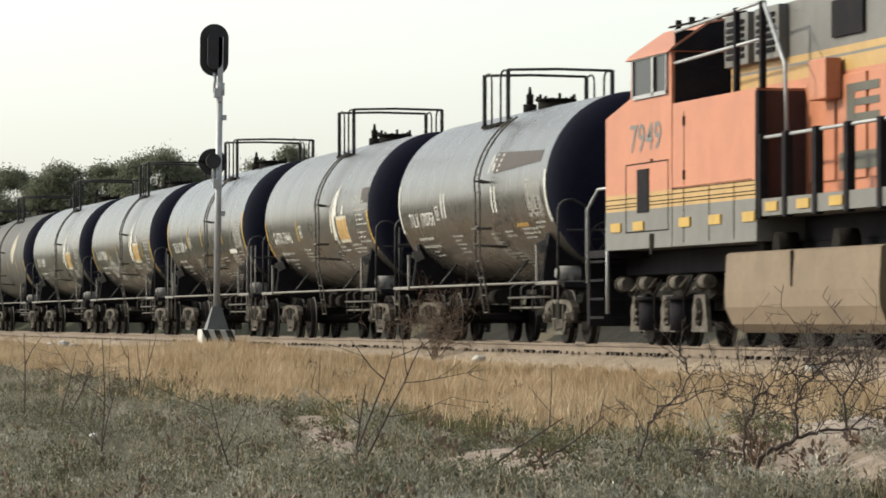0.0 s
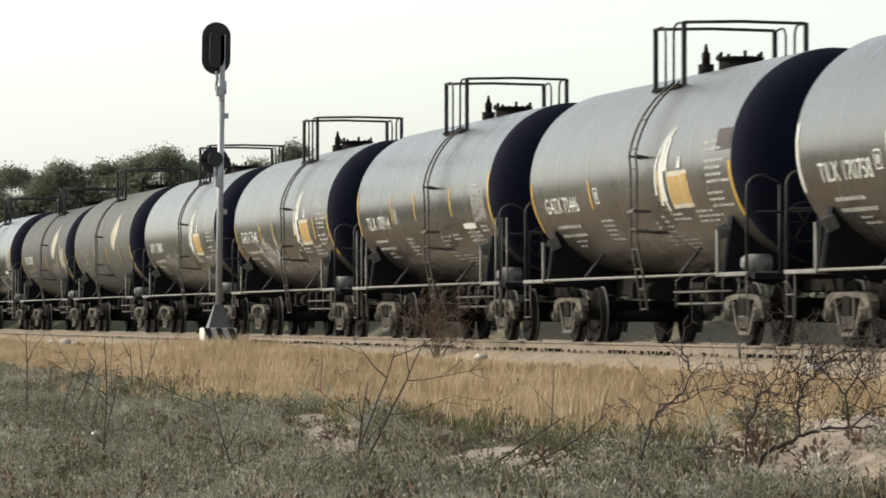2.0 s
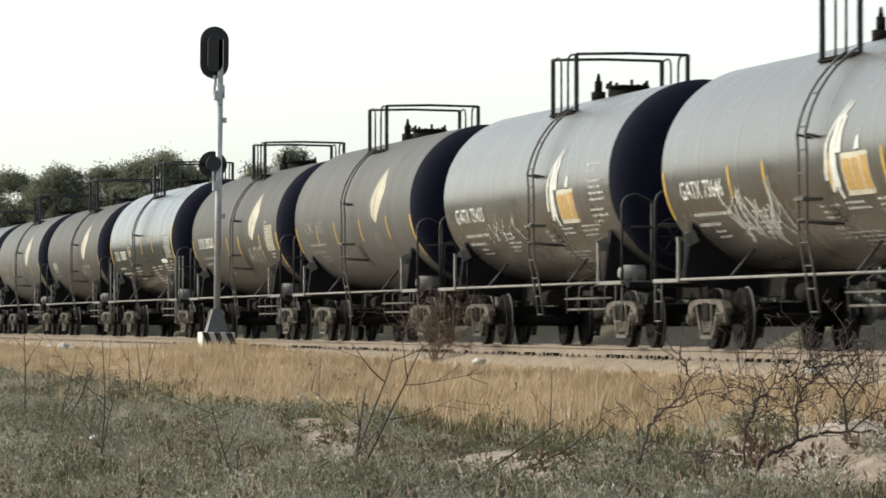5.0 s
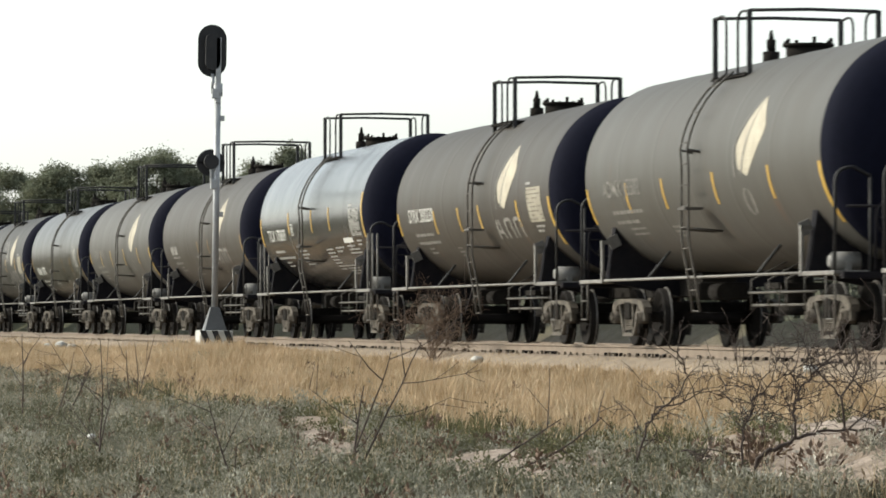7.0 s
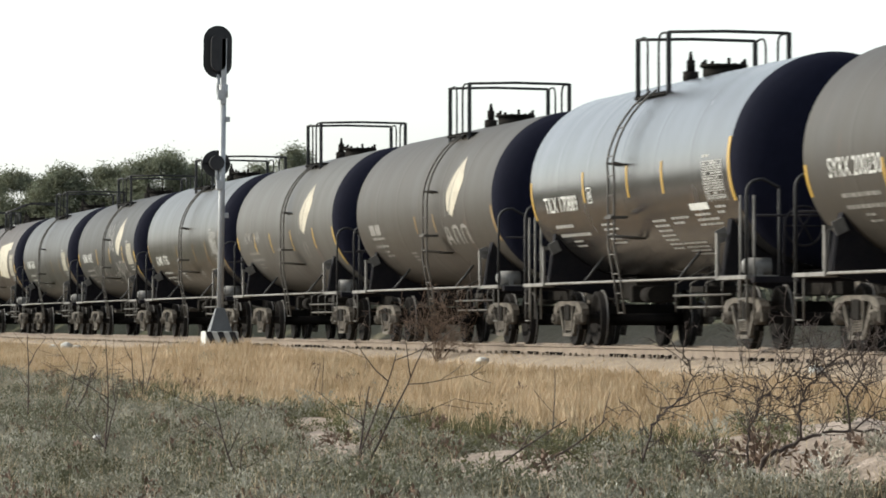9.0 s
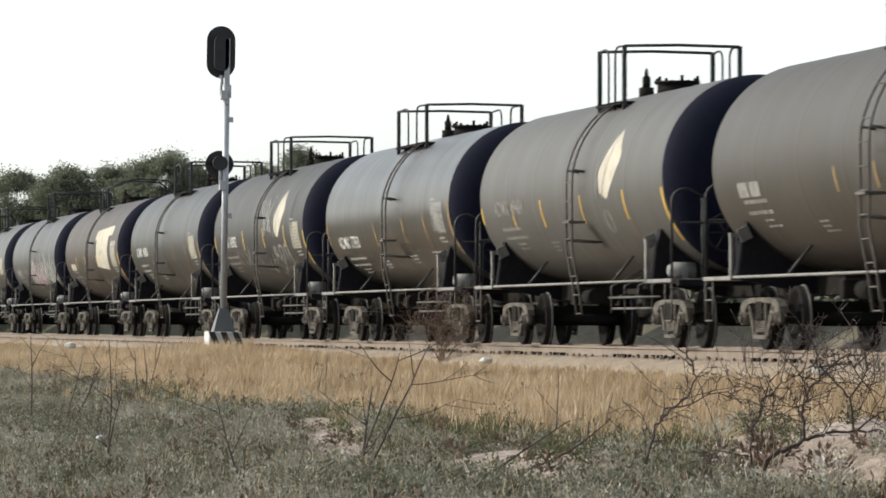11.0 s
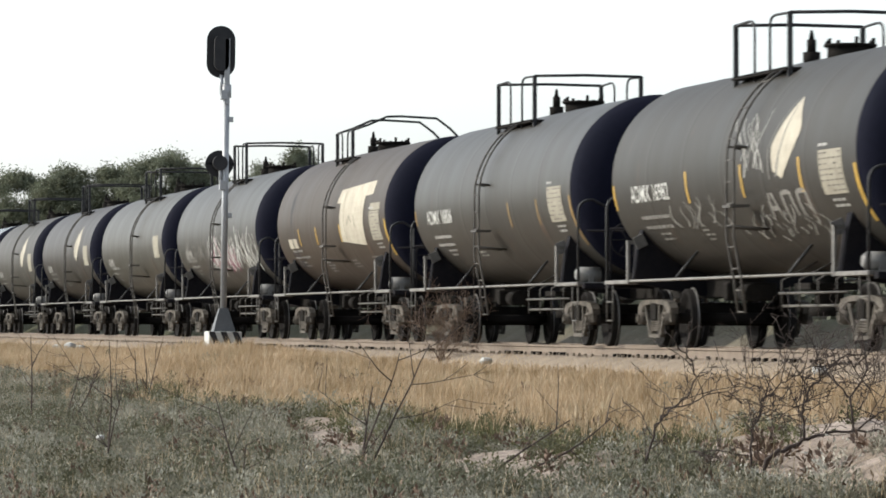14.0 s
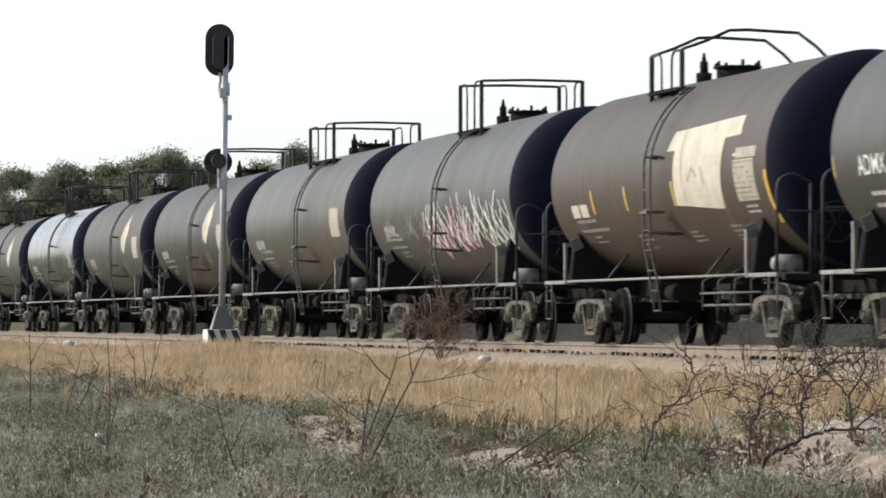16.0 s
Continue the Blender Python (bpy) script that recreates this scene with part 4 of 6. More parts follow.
def build_train():
    global R, ZC, HALF
    cars, models, made = [], {}, []
    for i in range(len(CARS)):
        kind = KIND.get(i, "long")
        R, ZC, HALF, rods = BUILDS[kind]
        if kind not in models:
            models[kind] = tank_car_body(rods)
            made.append(models[kind])
        else:
            made.append(copy_thing(models[kind], pose(0, 0, 0)))
    for i, car in enumerate(made):
        spec = CARS[i]
        R, ZC, HALF, rods = BUILDS[KIND.get(i, "long")]
        shell = [o for o in car.children if o.name.startswith("tank_shell")][0]
        shell.material_slots[0].link = "OBJECT"
        shell.material_slots[0].material = tank_paint("shell_paint", spec[1], spec[2], spec[3], spec[4])
        dress(shell, i, spec)
        y0, y1, zt, ym = GEAR.get(i, (0.3, -1.7, 4.88, -1.7))
        top_walkway(car, i == 13, y0, y1, zt)
        for side in (-1, 1):
            ladder(car, side, ym)
        order = ["letter", "graffiti", "patch", "emblem", "leaf", "bars", "card", "edge", "grid"]
        key = [k for k in order if k in spec[5].split()][0]
        tagged(car, LABELS[key], "tank car", "tank cars of the train")
        cars.append(car)
    return cars


# ---------------------------------------------------------------- locomotive
M_ORANGE = rough_mat("faded_orange_paint", (0.40, 0.148, 0.073), (0.335, 0.123, 0.062), 1.5, 0.5, relief=0.05, c3=(0.25, 0.10, 0.06))
M_LGREY = rough_mat("grey_loco_paint", (0.125, 0.122, 0.112), (0.095, 0.092, 0.085), 2, 0.5, relief=0.05)
M_LDARK = rough_mat("dark_green_grey_paint", (0.06, 0.058, 0.042), (0.045, 0.045, 0.034), 2, 0.5, relief=0.0)
M_LYELLOW = rough_mat("faded_yellow_stripe", (0.39, 0.245, 0.078), (0.31, 0.195, 0.064), 2, 0.5, relief=0.0)
M_BEIGE = rough_mat("dusty_fuel_tank", (0.168, 0.125, 0.082), (0.128, 0.094, 0.062), 1.2, 0.8, relief=0.15)
# maroon tone for orange paint with its shade mixed in
M_MAROON = rough_mat("shaded_orange_paint", (0.06, 0.02, 0.016), (0.04, 0.015, 0.012), 2, 0.7, relief=0.05)
M_GLASS, _n, _l, _b = material("tinted_cab_glass", 0.2, 0.0, 0.06)
_b.inputs["Base Color"].default_value = (0.008, 0.009, 0.011, 1)


def bands(bm, x0, x1, y0, y1, levels):
    """A body panel in paint bands from the bottom up: (height, material index)."""
    for (za, k), (zb, _) in zip(levels, levels[1:]):
        box(bm, x0, x1, y0, y1, za, zb, idx=k)


def build_locomotive():
    """Runs hood first: the cab end (y = 0) couples to the first tank car; the hood reaches to y = -21."""
    lo = empty("diesel_locomotive", pose(0, 0, 0))
    tagged(lo, "orange, yellow and grey diesel locomotive with a beige fuel tank", "locomotive")
    paint = [M_ORANGE, M_LYELLOW, M_LGREY, M_MAROON, M_BLACK]
    bm = bmesh.new()
    box(bm, -0.85, 0.85, -21.2, -1.0, 1.12, 1.5, 0.02)
    part("underframe", fixed(bm), M_BLACK, lo)
    # cab and nose: one shape drawn across, with a sloping front
    bm = bmesh.new()
    for za, zb, k in ((1.5, 2.1, 2), (2.1, 2.2, 1), (2.2, 2.215, 2), (2.215, 2.36, 1), (2.36, 3.59, 0)):
        box(bm, -1.55, 1.55, -7.8, -3.2, za, zb, idx=k)
    extrude(bm, [(-7.8, 3.59), (-3.2, 3.59), (-5.0, 3.84), (-5.05, 4.45), (-7.8, 4.45)], "x", -1.55, 1.55)
    bmesh.ops.remove_doubles(bm, verts=bm.verts, dist=0.0005)
    part("cab", fixed(bm), paint, lo, "faded orange driver's cab with yellow and grey bands")
    bm = bmesh.new()
    extrude(bm, [(-1.62, 4.42), (-1.55, 4.50), (-1.0, 4.88), (-0.3, 5.02), (0.3, 5.02), (1.0, 4.88), (1.55, 4.50), (1.62, 4.42)], "y", -7.85, -4.9)
    part("cab_roof", fixed(bm), M_ORANGE, lo, "faded orange curved cab roof")
    for s in (-1, 1):
        for ya, yb in ((-7.55, -6.75), (-6.6, -5.3)):
            bm = bmesh.new()
            box(bm, s * 1.545, s * 1.565, ya, yb, 3.86, 4.40)
            w = part("cab_window", fixed(bm), M_GLASS, lo, "dark cab side window")
            bm = bmesh.new()
            for a, b, c, d in ((ya - 0.05, ya, 3.82, 4.44), (yb, yb + 0.05, 3.82, 4.44), (ya - 0.05, yb + 0.05, 3.80, 3.86), (ya - 0.05, yb + 0.05, 4.40, 4.44)):
                box(bm, s * 1.55, s * 1.59, a, b, c, d)
            part("window_frame", fixed(bm), M_STEEL, w)
    bm = bmesh.new()
    box(bm, -1.56, -1.60, -6.75, -6.68, 3.86, 4.40)
    part("window_post", fixed(bm), M_WHITE, lo)
    bm = bmesh.new()
    box(bm, -1.565, -1.545, -6.3, -5.5, 2.05, 2.72)
    for a, b_, c, d in ((-7.6, -7.56, 1.75, 2.8), (-4.7, -4.66, 1.75, 2.8), (-7.6, -4.66, 2.8, 2.82), (-7.6, -4.66, 1.75, 1.77)):
        box(bm, -1.556, -1.545, a, b_, c, d)
    part("side_door", fixed(bm), M_BLACK, lo, "cab side door outline with a dark opening")
    vs, fs = text_shape("7949")
    verts = [(-1.558, -4.95 - v.x * 0.80, 3.0 + v.y * 0.44) for v in vs]
    mesh_part("road_number", verts, fs, M_LGREY, lo, "grey road number on the cab side")
    # rear wall of the cab and roof end: black sheets paint in their shade
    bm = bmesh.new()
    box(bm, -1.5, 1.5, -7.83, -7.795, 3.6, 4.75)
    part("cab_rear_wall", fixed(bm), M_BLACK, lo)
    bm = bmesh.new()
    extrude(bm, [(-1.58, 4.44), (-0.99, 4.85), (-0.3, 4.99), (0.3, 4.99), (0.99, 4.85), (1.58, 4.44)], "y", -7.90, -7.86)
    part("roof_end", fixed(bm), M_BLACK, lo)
    bm = bmesh.new()
    for za, zb, k in ((1.5, 2.1, 2), (2.1, 2.2, 1), (2.2, 2.215, 2), (2.215, 2.36, 1), (2.36, 3.64, 0)):
        box(bm, -1.55, 1.55, -13.0, -7.86, za, zb, idx=k)
    bmesh.ops.remove_doubles(bm, verts=bm.verts, dist=0.0005)
    for y in (-8.6, -10.2, -11.7):
        ln = bmesh.new()
        box(ln, -1.558, -1.548, y - 0.012, y + 0.012, 1.55, 2.36)
        part("panel_seam", fixed(ln), M_UNDER, lo)
    part("equipment_box", fixed(bm), paint, lo, "long orange low equipment cabinet behind the cab")
    for y in (-4.0, -5.6, -8.7, -10.6, -12.6):
        bm = bmesh.new()
        box(bm, -1.575, -1.55, y - 0.35, y + 0.35, 1.78, 1.92)
        part("reflector", fixed(bm), M_YELLOW, lo, "yellow reflective plate")
    # door seam and hinges on the cabinet, roof rail line under the cab roof, bolts along the sill
    bm = bmesh.new()
    box(bm, -1.556, -1.548, -8.62, -8.60, 2.40, 3.50)
    for z in (2.55, 3.35):
        box(bm, -1.575, -1.548, -8.68, -8.60, z - 0.07, z + 0.07, 0.005)
    part("door_hinge", fixed(bm), M_BLACK, lo)
    bm = bmesh.new()
    for i in range(26):
        box(bm, -1.562, -1.548, -7.95 - 0.19 * i, -7.91 - 0.19 * i, 2.355, 2.385)
    box(bm, -1.556, -1.548, -12.95, -7.9, 2.345, 2.355)
    for z in (2.15, 2.20, 2.28):
        box(bm, -1.554, -1.548, -12.98, -3.25, z, z + 0.014)
    part("seam_bolts", fixed(bm), M_UNDER, lo)
    bm = bmesh.new()
    box(bm, -1.57, -1.548, -6.62, -6.36, 1.46, 1.72, 0.01)
    box(bm, -1.58, -1.548, -6.58, -6.42, 1.40, 1.52, 0.01)
    part("sill_bracket", fixed(bm), M_UNDER, lo)
    bm = bmesh.new()
    box(bm, -1.56, -1.548, -6.55, -6.40, 2.80, 2.86)
    part("number_latch", fixed(bm), M_BLACK, lo)
    # end of the orange cabinet, its shade painted on in maroon
    bm = bmesh.new()
    box(bm, -1.5, 1.5, -13.03, -12.99, 2.1, 3.6)
    part("cabinet_end", fixed(bm), M_MAROON, lo)
    # long hood
    bm = bmesh.new()
    for za, zb, k in ((1.5, 2.1, 4), (2.1, 3.78, 0), (3.78, 3.98, 1), (3.98, 4.02, 2), (4.02, 4.12, 1), (4.12, 4.9, 2)):
        box(bm, -0.85, 0.85, -20.6, -8.7, za, zb, idx=k)
    bmesh.ops.remove_doubles(bm, verts=bm.verts, dist=0.0005)
    part("long_hood", fixed(bm), paint, lo, "orange and grey engine hood with yellow bands")
    for y in (-9.6, -11.4):
        bm = bmesh.new()
        box(bm, -1.0, -0.85, y - 0.7, y + 0.7, 4.12, 4.88, 0.01)
        lv = part("louvre_box", fixed(bm), M_LGREY, lo, "grey louvred cabinet")
        for k in range(6):
            bm = bmesh.new()
            box(bm, -1.03, -0.99, y - 0.5, y + 0.5, 4.22 + k * 0.1, 4.28 + k * 0.1)
            part("slat", fixed(bm), M_BLACK, lv)
    bm = bmesh.new()
    box(bm, -0.90, -0.85, -16.2, -14.6, 4.25, 4.75)
    part("grille", fixed(bm), M_BLACK, lo)
    for y in (-14.0, -15.6, -17.2, -18.8):
        bm = bmesh.new()
        box(bm, -0.885, -0.85, y - 0.7, y + 0.7, 2.3, 3.72, 0.01)
        part("hood_door", fixed(bm), M_ORANGE, lo)
    # painted company mark: plain shapes
    for ya, yb, za, zb in ((-15.75, -15.35, 3.06, 3.58), (-17.0, -15.76, 3.46, 3.58), (-17.0, -15.76, 3.27, 3.37), (-17.0, -15.76, 3.06, 3.17), (-20.0, -15.0, 2.42, 2.66)):
        bm = bmesh.new()
        box(bm, -0.894, -0.887, ya, yb, za, zb)
        part("painted_bar", fixed(bm), M_LDARK, lo, "dark painted bar on the hood")
    bm = bmesh.new()
    box(bm, -1.12, -0.89, -15.1, -14.2, 3.40, 3.96, 0.02)
    part("hood_box", fixed(bm), M_ORANGE, lo, "orange box on the hood side")
    bm = bmesh.new()
    box(bm, -1.55, 1.55, -21.0, -13.05, 1.84, 2.08)
    part("walkway", fixed(bm), M_LGREY, lo)
    for y in (-13.9, -15.6, -17.3):
        bm = bmesh.new()
        box(bm, -1.575, -1.55, y - 0.32, y + 0.32, 1.90, 2.03)
        part("reflector", fixed(bm), M_YELLOW, lo, "yellow reflective plate")
    bm = bmesh.new()
    tube(bm, [(-1.5, -12.3, 2.93), (-1.5, -21.0, 2.95)], 0.025, 6)
    part("handrail", fixed(bm), M_STEEL, lo)
    for y in (-13.2, -14.6, -16.2, -17.8, -19.4):
        bm = bmesh.new()
        box(bm, -1.58, -1.46, y - 0.10, y + 0.10, 1.80, 2.98, 0.02)
        part("handrail_post", fixed(bm), M_BLACK, lo)
    bm = bmesh.new()
    box(bm, -1.58, -1.46, -13.2, -13.02, 1.80, 3.60, 0.02)
    part("corner_post", fixed(bm), M_BLACK, lo)
    for z0, z1 in ((4.25, 4.33), (4.72, 4.85)):
        bm = bmesh.new()
        tube(bm, [(-1.5, -7.8, z0), (-1.45, -13.0, z1)], 0.025, 6)
        part("upper_handrail", fixed(bm), M_STEEL, lo)
    bm = bmesh.new()
    tube(bm, [(-1.45, -13.0, 4.85), (-1.5, -14.4, 3.9), (-1.5, -14.5, 2.95)], 0.03, 6)
    part("stair_handrail", fixed(bm), M_STEEL, lo)
    for y in (-11.5, -13.0):
        bm = bmesh.new()
        box(bm, -1.5, -1.42, y - 0.06, y + 0.06, 3.64, 4.85)
        part("railing_post", fixed(bm), M_BLACK, lo)
    bm = bmesh.new()
    for i, y in enumerate((-5.5, -5.9, -6.3, -6.7, -7.1)):
        cyl(bm, (-0.9 + 0.12 * i, y, 4.85), (-0.9 + 0.12 * i, y, 5.04 + 0.03 * (i % 2)), 0.05, 8)
    tube(bm, [(-1.0, -5.3, 4.94), (-0.3, -7.4, 5.07)], 0.02, 5)
    part("air_horn", fixed(bm), M_UNDER, lo)
    # fuel tank
    bm = bmesh.new()
    fs = extrude(bm, [(-1.30, 0.22), (-1.46, 0.34), (-1.56, 0.58), (-1.57, 0.80), (-1.54, 1.33), (-1.48, 1.36), (1.48, 1.36), (1.54, 1.33), (1.57, 0.80), (1.56, 0.58), (1.46, 0.34), (1.30, 0.22)], "y", -19.4, -11.2)
    part("fuel_tank", fixed(bm), M_BEIGE, lo, "dusty beige fuel tank")
    bm = bmesh.new()
    box(bm, -1.58, -1.545, -15.03, -14.97, 0.85, 1.34)
    part("tank_strap", fixed(bm), M_UNDER, lo)
    for y in (-12.4, -13.3, -16.5):
        bm = bmesh.new()
        cyl(bm, (-1.35, y, 1.42), (-1.05, y, 1.42), 0.2, 14)
        part("air_drum", fixed(bm), M_UNDER, lo)
    # pilot, steps and front rails
    bm = bmesh.new()
    box(bm, -1.45, 1.45, -1.5, -1.3, 0.3, 1.5, 0.02)
    box(bm, -1.5, 1.5, -3.2, -1.4, 1.4, 1.52)
    part("pilot", fixed(bm), M_BLACK, lo)
    for s in (-1, 1):
        bm = bmesh.new()
        tube(bm, [(s * 1.5, -1.6, 1.0), (s * 1.5, -1.6, 2.2), (s * 1.5, -2.4, 2.5), (s * 1.5, -3.2, 2.5)], 0.025, 6)
        tube(bm, [(s * 1.5, -3.1, 0.5), (s * 1.5, -3.1, 1.9)], 0.03, 6)
        part("step_handrail", fixed(bm), M_STEEL, lo)
        bm = bmesh.new()
        for k in range(4):
            box(bm, s * 1.5, s * 1.15, -2.8, -1.8, 0.42 + 0.3 * k, 0.46 + 0.3 * k)
        part("steps", fixed(bm), M_BLACK, lo)
    bm = bmesh.new()
    box(bm, -0.12, 0.12, -1.3, -0.05, 0.8, 0.98, 0.02)
    part("coupler", fixed(bm), M_TRUCK, lo)
    for yc in (-5.9, -18.8):
        bm = bmesh.new()
        box(bm, -0.9, 0.9, -0.5, 0.5, 0.55, 1.1, 0.03)
        tr = part("truck", fixed(bm), M_UNDER, lo, "six-wheel truck with cast frames")
        tr.location = (0, yc, 0)
        for s in (-1, 1):
            bm = bmesh.new()
            extrude(bm, [(-3.0, 0.80), (-3.0, 0.98), (3.0, 0.98), (3.0, 0.80), (2.5, 0.70), (1.5, 0.82), (0.5, 0.70), (-0.5, 0.70), (-1.5, 0.82), (-2.5, 0.70)], "x", s * 1.0, s * 1.12)
            part("side_frame", fixed(bm), M_UNDER, tr, "grimy cast steel side frame")
            for k in (-2.1, 0, 2.1):
                bm = bmesh.new()
                extrude(bm, [(k - 0.34, 0.78), (k + 0.34, 0.78), (k + 0.52, 0.22), (k - 0.52, 0.22)], "x", s * 1.10, s * 1.17)
                ped = part("pedestal", fixed(bm), M_TRUCK, tr, "dusty pedestal plate")
                bm = bmesh.new()
                cyl(bm, (s * 1.15, k, 0.52), (s * 1.20, k, 0.52), 0.21, 18)
                part("bearing_ring", fixed(bm), M_UNDER, ped)
                bm = bmesh.new()
                cyl(bm, (s * 1.19, k, 0.52), (s * 1.25, k, 0.52), 0.13, 14)
                for a in range(6):
                    cyl(bm, (s * 1.18, k + 0.17 * math.cos(a * 1.047), 0.52 + 0.17 * math.sin(a * 1.047)), (s * 1.22, k + 0.17 * math.cos(a * 1.047), 0.52 + 0.17 * math.sin(a * 1.047)), 0.025, 6)
                part("bearing_cap", fixed(bm), M_TRUCK, ped)
            for k in (-2.75, -0.9, 1.2, 2.75):
                bm = bmesh.new()
                cyl(bm, (s * 1.22, k - 0.22, 0.97), (s * 1.22, k + 0.16, 0.97), 0.105, 14)
                cyl(bm, (s * 1.22, k + 0.16, 0.97), (s * 1.22, k + 0.62, 0.97), 0.03, 8)
                cyl(bm, (s * 1.22, k + 0.16, 0.97), (s * 1.22, k + 0.20, 0.97), 0.13, 14)
                part("brake_cylinder", fixed(bm), M_TRUCK, tr)
            for k in (-1.7, 0.3, 1.6):
                bm = bmesh.new()
                tube(bm, [(s * 1.18, k, 1.02), (s * 1.26, k + 0.2, 0.8), (s * 1.22, k + 0.35, 0.45), (s * 1.1, k + 0.5, 0.2)], 0.022, 6)
                part("sand_pipe", fixed(bm), M_UNDER, tr)
            for k in (-1.05, 1.05):
                bm = bmesh.new()
                cyl(bm, (s * 1.14, k, 0.24), (s * 1.14, k, 0.70), 0.24, 16)
                cyl(bm, (s * 1.14, k, 0.70), (s * 1.14, k, 0.76), 0.30, 16)
                part("spring_pot", fixed(bm), M_BLACK, tr)
                for z in (0.34, 0.44, 0.54):
                    bm = bmesh.new()
                    box(bm, s * 1.30, s * 1.39, k + 0.14, k + 0.26, z, z + 0.04)
                    part("coil_end", fixed(bm), M_TRUCK, tr)
            bm = bmesh.new()
            for k in range(5):
                tube(bm, [(s * 1.16, -2.4 + k * 1.05, 1.05), (s * 1.24, -2.2 + k * 1.05, 0.90), (s * 1.2, -1.8 + k * 1.05, 0.86)], 0.018, 5)
            part("air_hose", fixed(bm), M_TRUCK, tr)
        for k in (-2.1, 0, 2.1):
            wheelset(tr, k)
    return lo


# ---------------------------------------------------------------- signal
def build_signal(x, y):
    ob = empty("railway_signal", pose(x, y, 0, 0, 0.8, 0))
    tagged(ob, "grey steel railway signal mast seen from behind, striped concrete base", "railway signal")
    bm = bmesh.new()
    cyl(bm, (0, 0, 0.55), (0, 0, 5.65), 0.075, 16)
    part("mast", fixed(bm), M_STEEL, ob)
    bm = bmesh.new()
    box(bm, -0.06, 0.06, -0.10, -0.02, 5.4, 6.9, 0.01)
    cyl(bm, (0, 0, 5.55), (0, 0, 5.85), 0.11, 14)
    part("mast_head", fixed(bm), M_STEEL, ob)
    # base casting and block
    bm = bmesh.new()
    a = [(-0.30, -0.26), (0.30, -0.26), (0.30, 0.26), (-0.30, 0.26)]
    lo = [bm.verts.new((u * 0.85, v, 0.18)) for u, v in a]
    hi = [bm.verts.new((u * 0.33, v * 0.33, 0.72)) for u, v in a]
    for i in range(4):
        bm.faces.new((lo[i], lo[(i + 1) % 4], hi[(i + 1) % 4], hi[i]))
    bm.faces.new(hi)
    bm.faces.new(lo[::-1])
    part("base_casting", fixed(bm), M_DARKSTEEL, ob)
    bm = bmesh.new()
    box(bm, -0.38, 0.38, -0.42, 0.42, -0.62, 0.19, 0.03)
    block = part("base_block", fixed(bm), M_CONCRETE, ob, "concrete foundation block painted in dark and white stripes")
    for k in range(3):
        bm = bmesh.new()
        u = -0.30 + 0.27 * k
        extrude(bm, [(u - 0.09, 0.185), (u + 0.05, 0.185), (u + 0.17, -0.10), (u + 0.03, -0.10)], "y", -0.427, -0.421)
        part("stripe", fixed(bm), M_SIGNAL, block)
    # upper head: long oval backing plate with its housing
    def oval(hw, z0, z1, ya, yb, name, mat_, parent, label=""):
        bm = bmesh.new()
        pts = [(hw * math.cos(t) - 0.13, z1 - hw + hw * math.sin(t)) for t in (math.pi * i / 14 for i in range(15))]
        pts += [(-hw * math.cos(t) - 0.13, z0 + hw - hw * math.sin(t)) for t in (math.pi * i / 14 for i in range(15))]
        extrude(bm, pts, "y", ya, yb)
        return part(name, fixed(bm), mat_, parent, label)
    up = oval(0.33, 6.0, 7.20, 0.06, 0.10, "upper_backplate", M_SIGNAL, ob, "black oval backing plate")
    oval(0.17, 6.15, 7.0, -0.10, 0.06, "lamp_housing", M_SIGNAL, up)
    low = oval(0.33, 3.72, 4.34, 0.06, 0.10, "lower_backplate", M_SIGNAL, ob, "black round backing plate")
    oval(0.17, 3.88, 4.22, -0.12, 0.06, "lamp_housing", M_SIGNAL, low)
    for z in (5.62, 3.55):
        bm = bmesh.new()
        box(bm, -0.14, 0.02, -0.12, 0.05, z - 0.12, z + 0.1, 0.01)
        tube(bm, [(-0.11, 0, z), (-0.12, 0.02, z + 0.45)], 0.045, 8)
        part("bracket", fixed(bm), M_STEEL, ob)
    for z in (5.05, 2.85):
        bm = bmesh.new()
        box(bm, 0.06, 0.16, -0.06, 0.06, z - 0.06, z + 0.06, 0.01)
        part("junction_box", fixed(bm), M_STEEL, ob)


# ---------------------------------------------------------------- plants
M_GRASS = island_mat("golden_dry_grass", [(0.29, 0.21, 0.125), (0.40, 0.305, 0.19), (0.46, 0.37, 0.25), (0.34, 0.24, 0.135), (0.52, 0.44, 0.325)], through_light=0.25, patch=0.55)
M_PALE = island_mat("pale_dry_straw", [(0.34, 0.28, 0.18), (0.46, 0.39, 0.27), (0.25, 0.20, 0.12)], through_light=0.2)
M_SAGE = island_mat("grey_green_leaves", [(0.142, 0.146, 0.112), (0.188, 0.190, 0.15), (0.24, 0.238, 0.194), (0.122, 0.126, 0.095)], through_light=0.25)
M_SILVERLEAF = island_mat("silver_grey_leaves", [(0.25, 0.25, 0.20), (0.32, 0.315, 0.265), (0.215, 0.216, 0.172)], through_light=0.25)
M_OLIVE = island_mat("dark_olive_leaves", [(0.072, 0.076, 0.046), (0.098, 0.101, 0.065), (0.118, 0.12, 0.08)], through_light=0.25)
M_GREEN = island_mat("green_weeds", [(0.085, 0.09, 0.042), (0.12, 0.12, 0.062), (0.07, 0.075, 0.036)], through_light=0.2)
M_FAR = island_mat("dull_olive_scrub", [(0.058, 0.062, 0.043), (0.08, 0.084, 0.06), (0.045, 0.049, 0.034)])
M_CHALK = island_mat("pale_dry_leaves", [(0.36, 0.35, 0.30), (0.45, 0.44, 0.385), (0.29, 0.285, 0.235)])
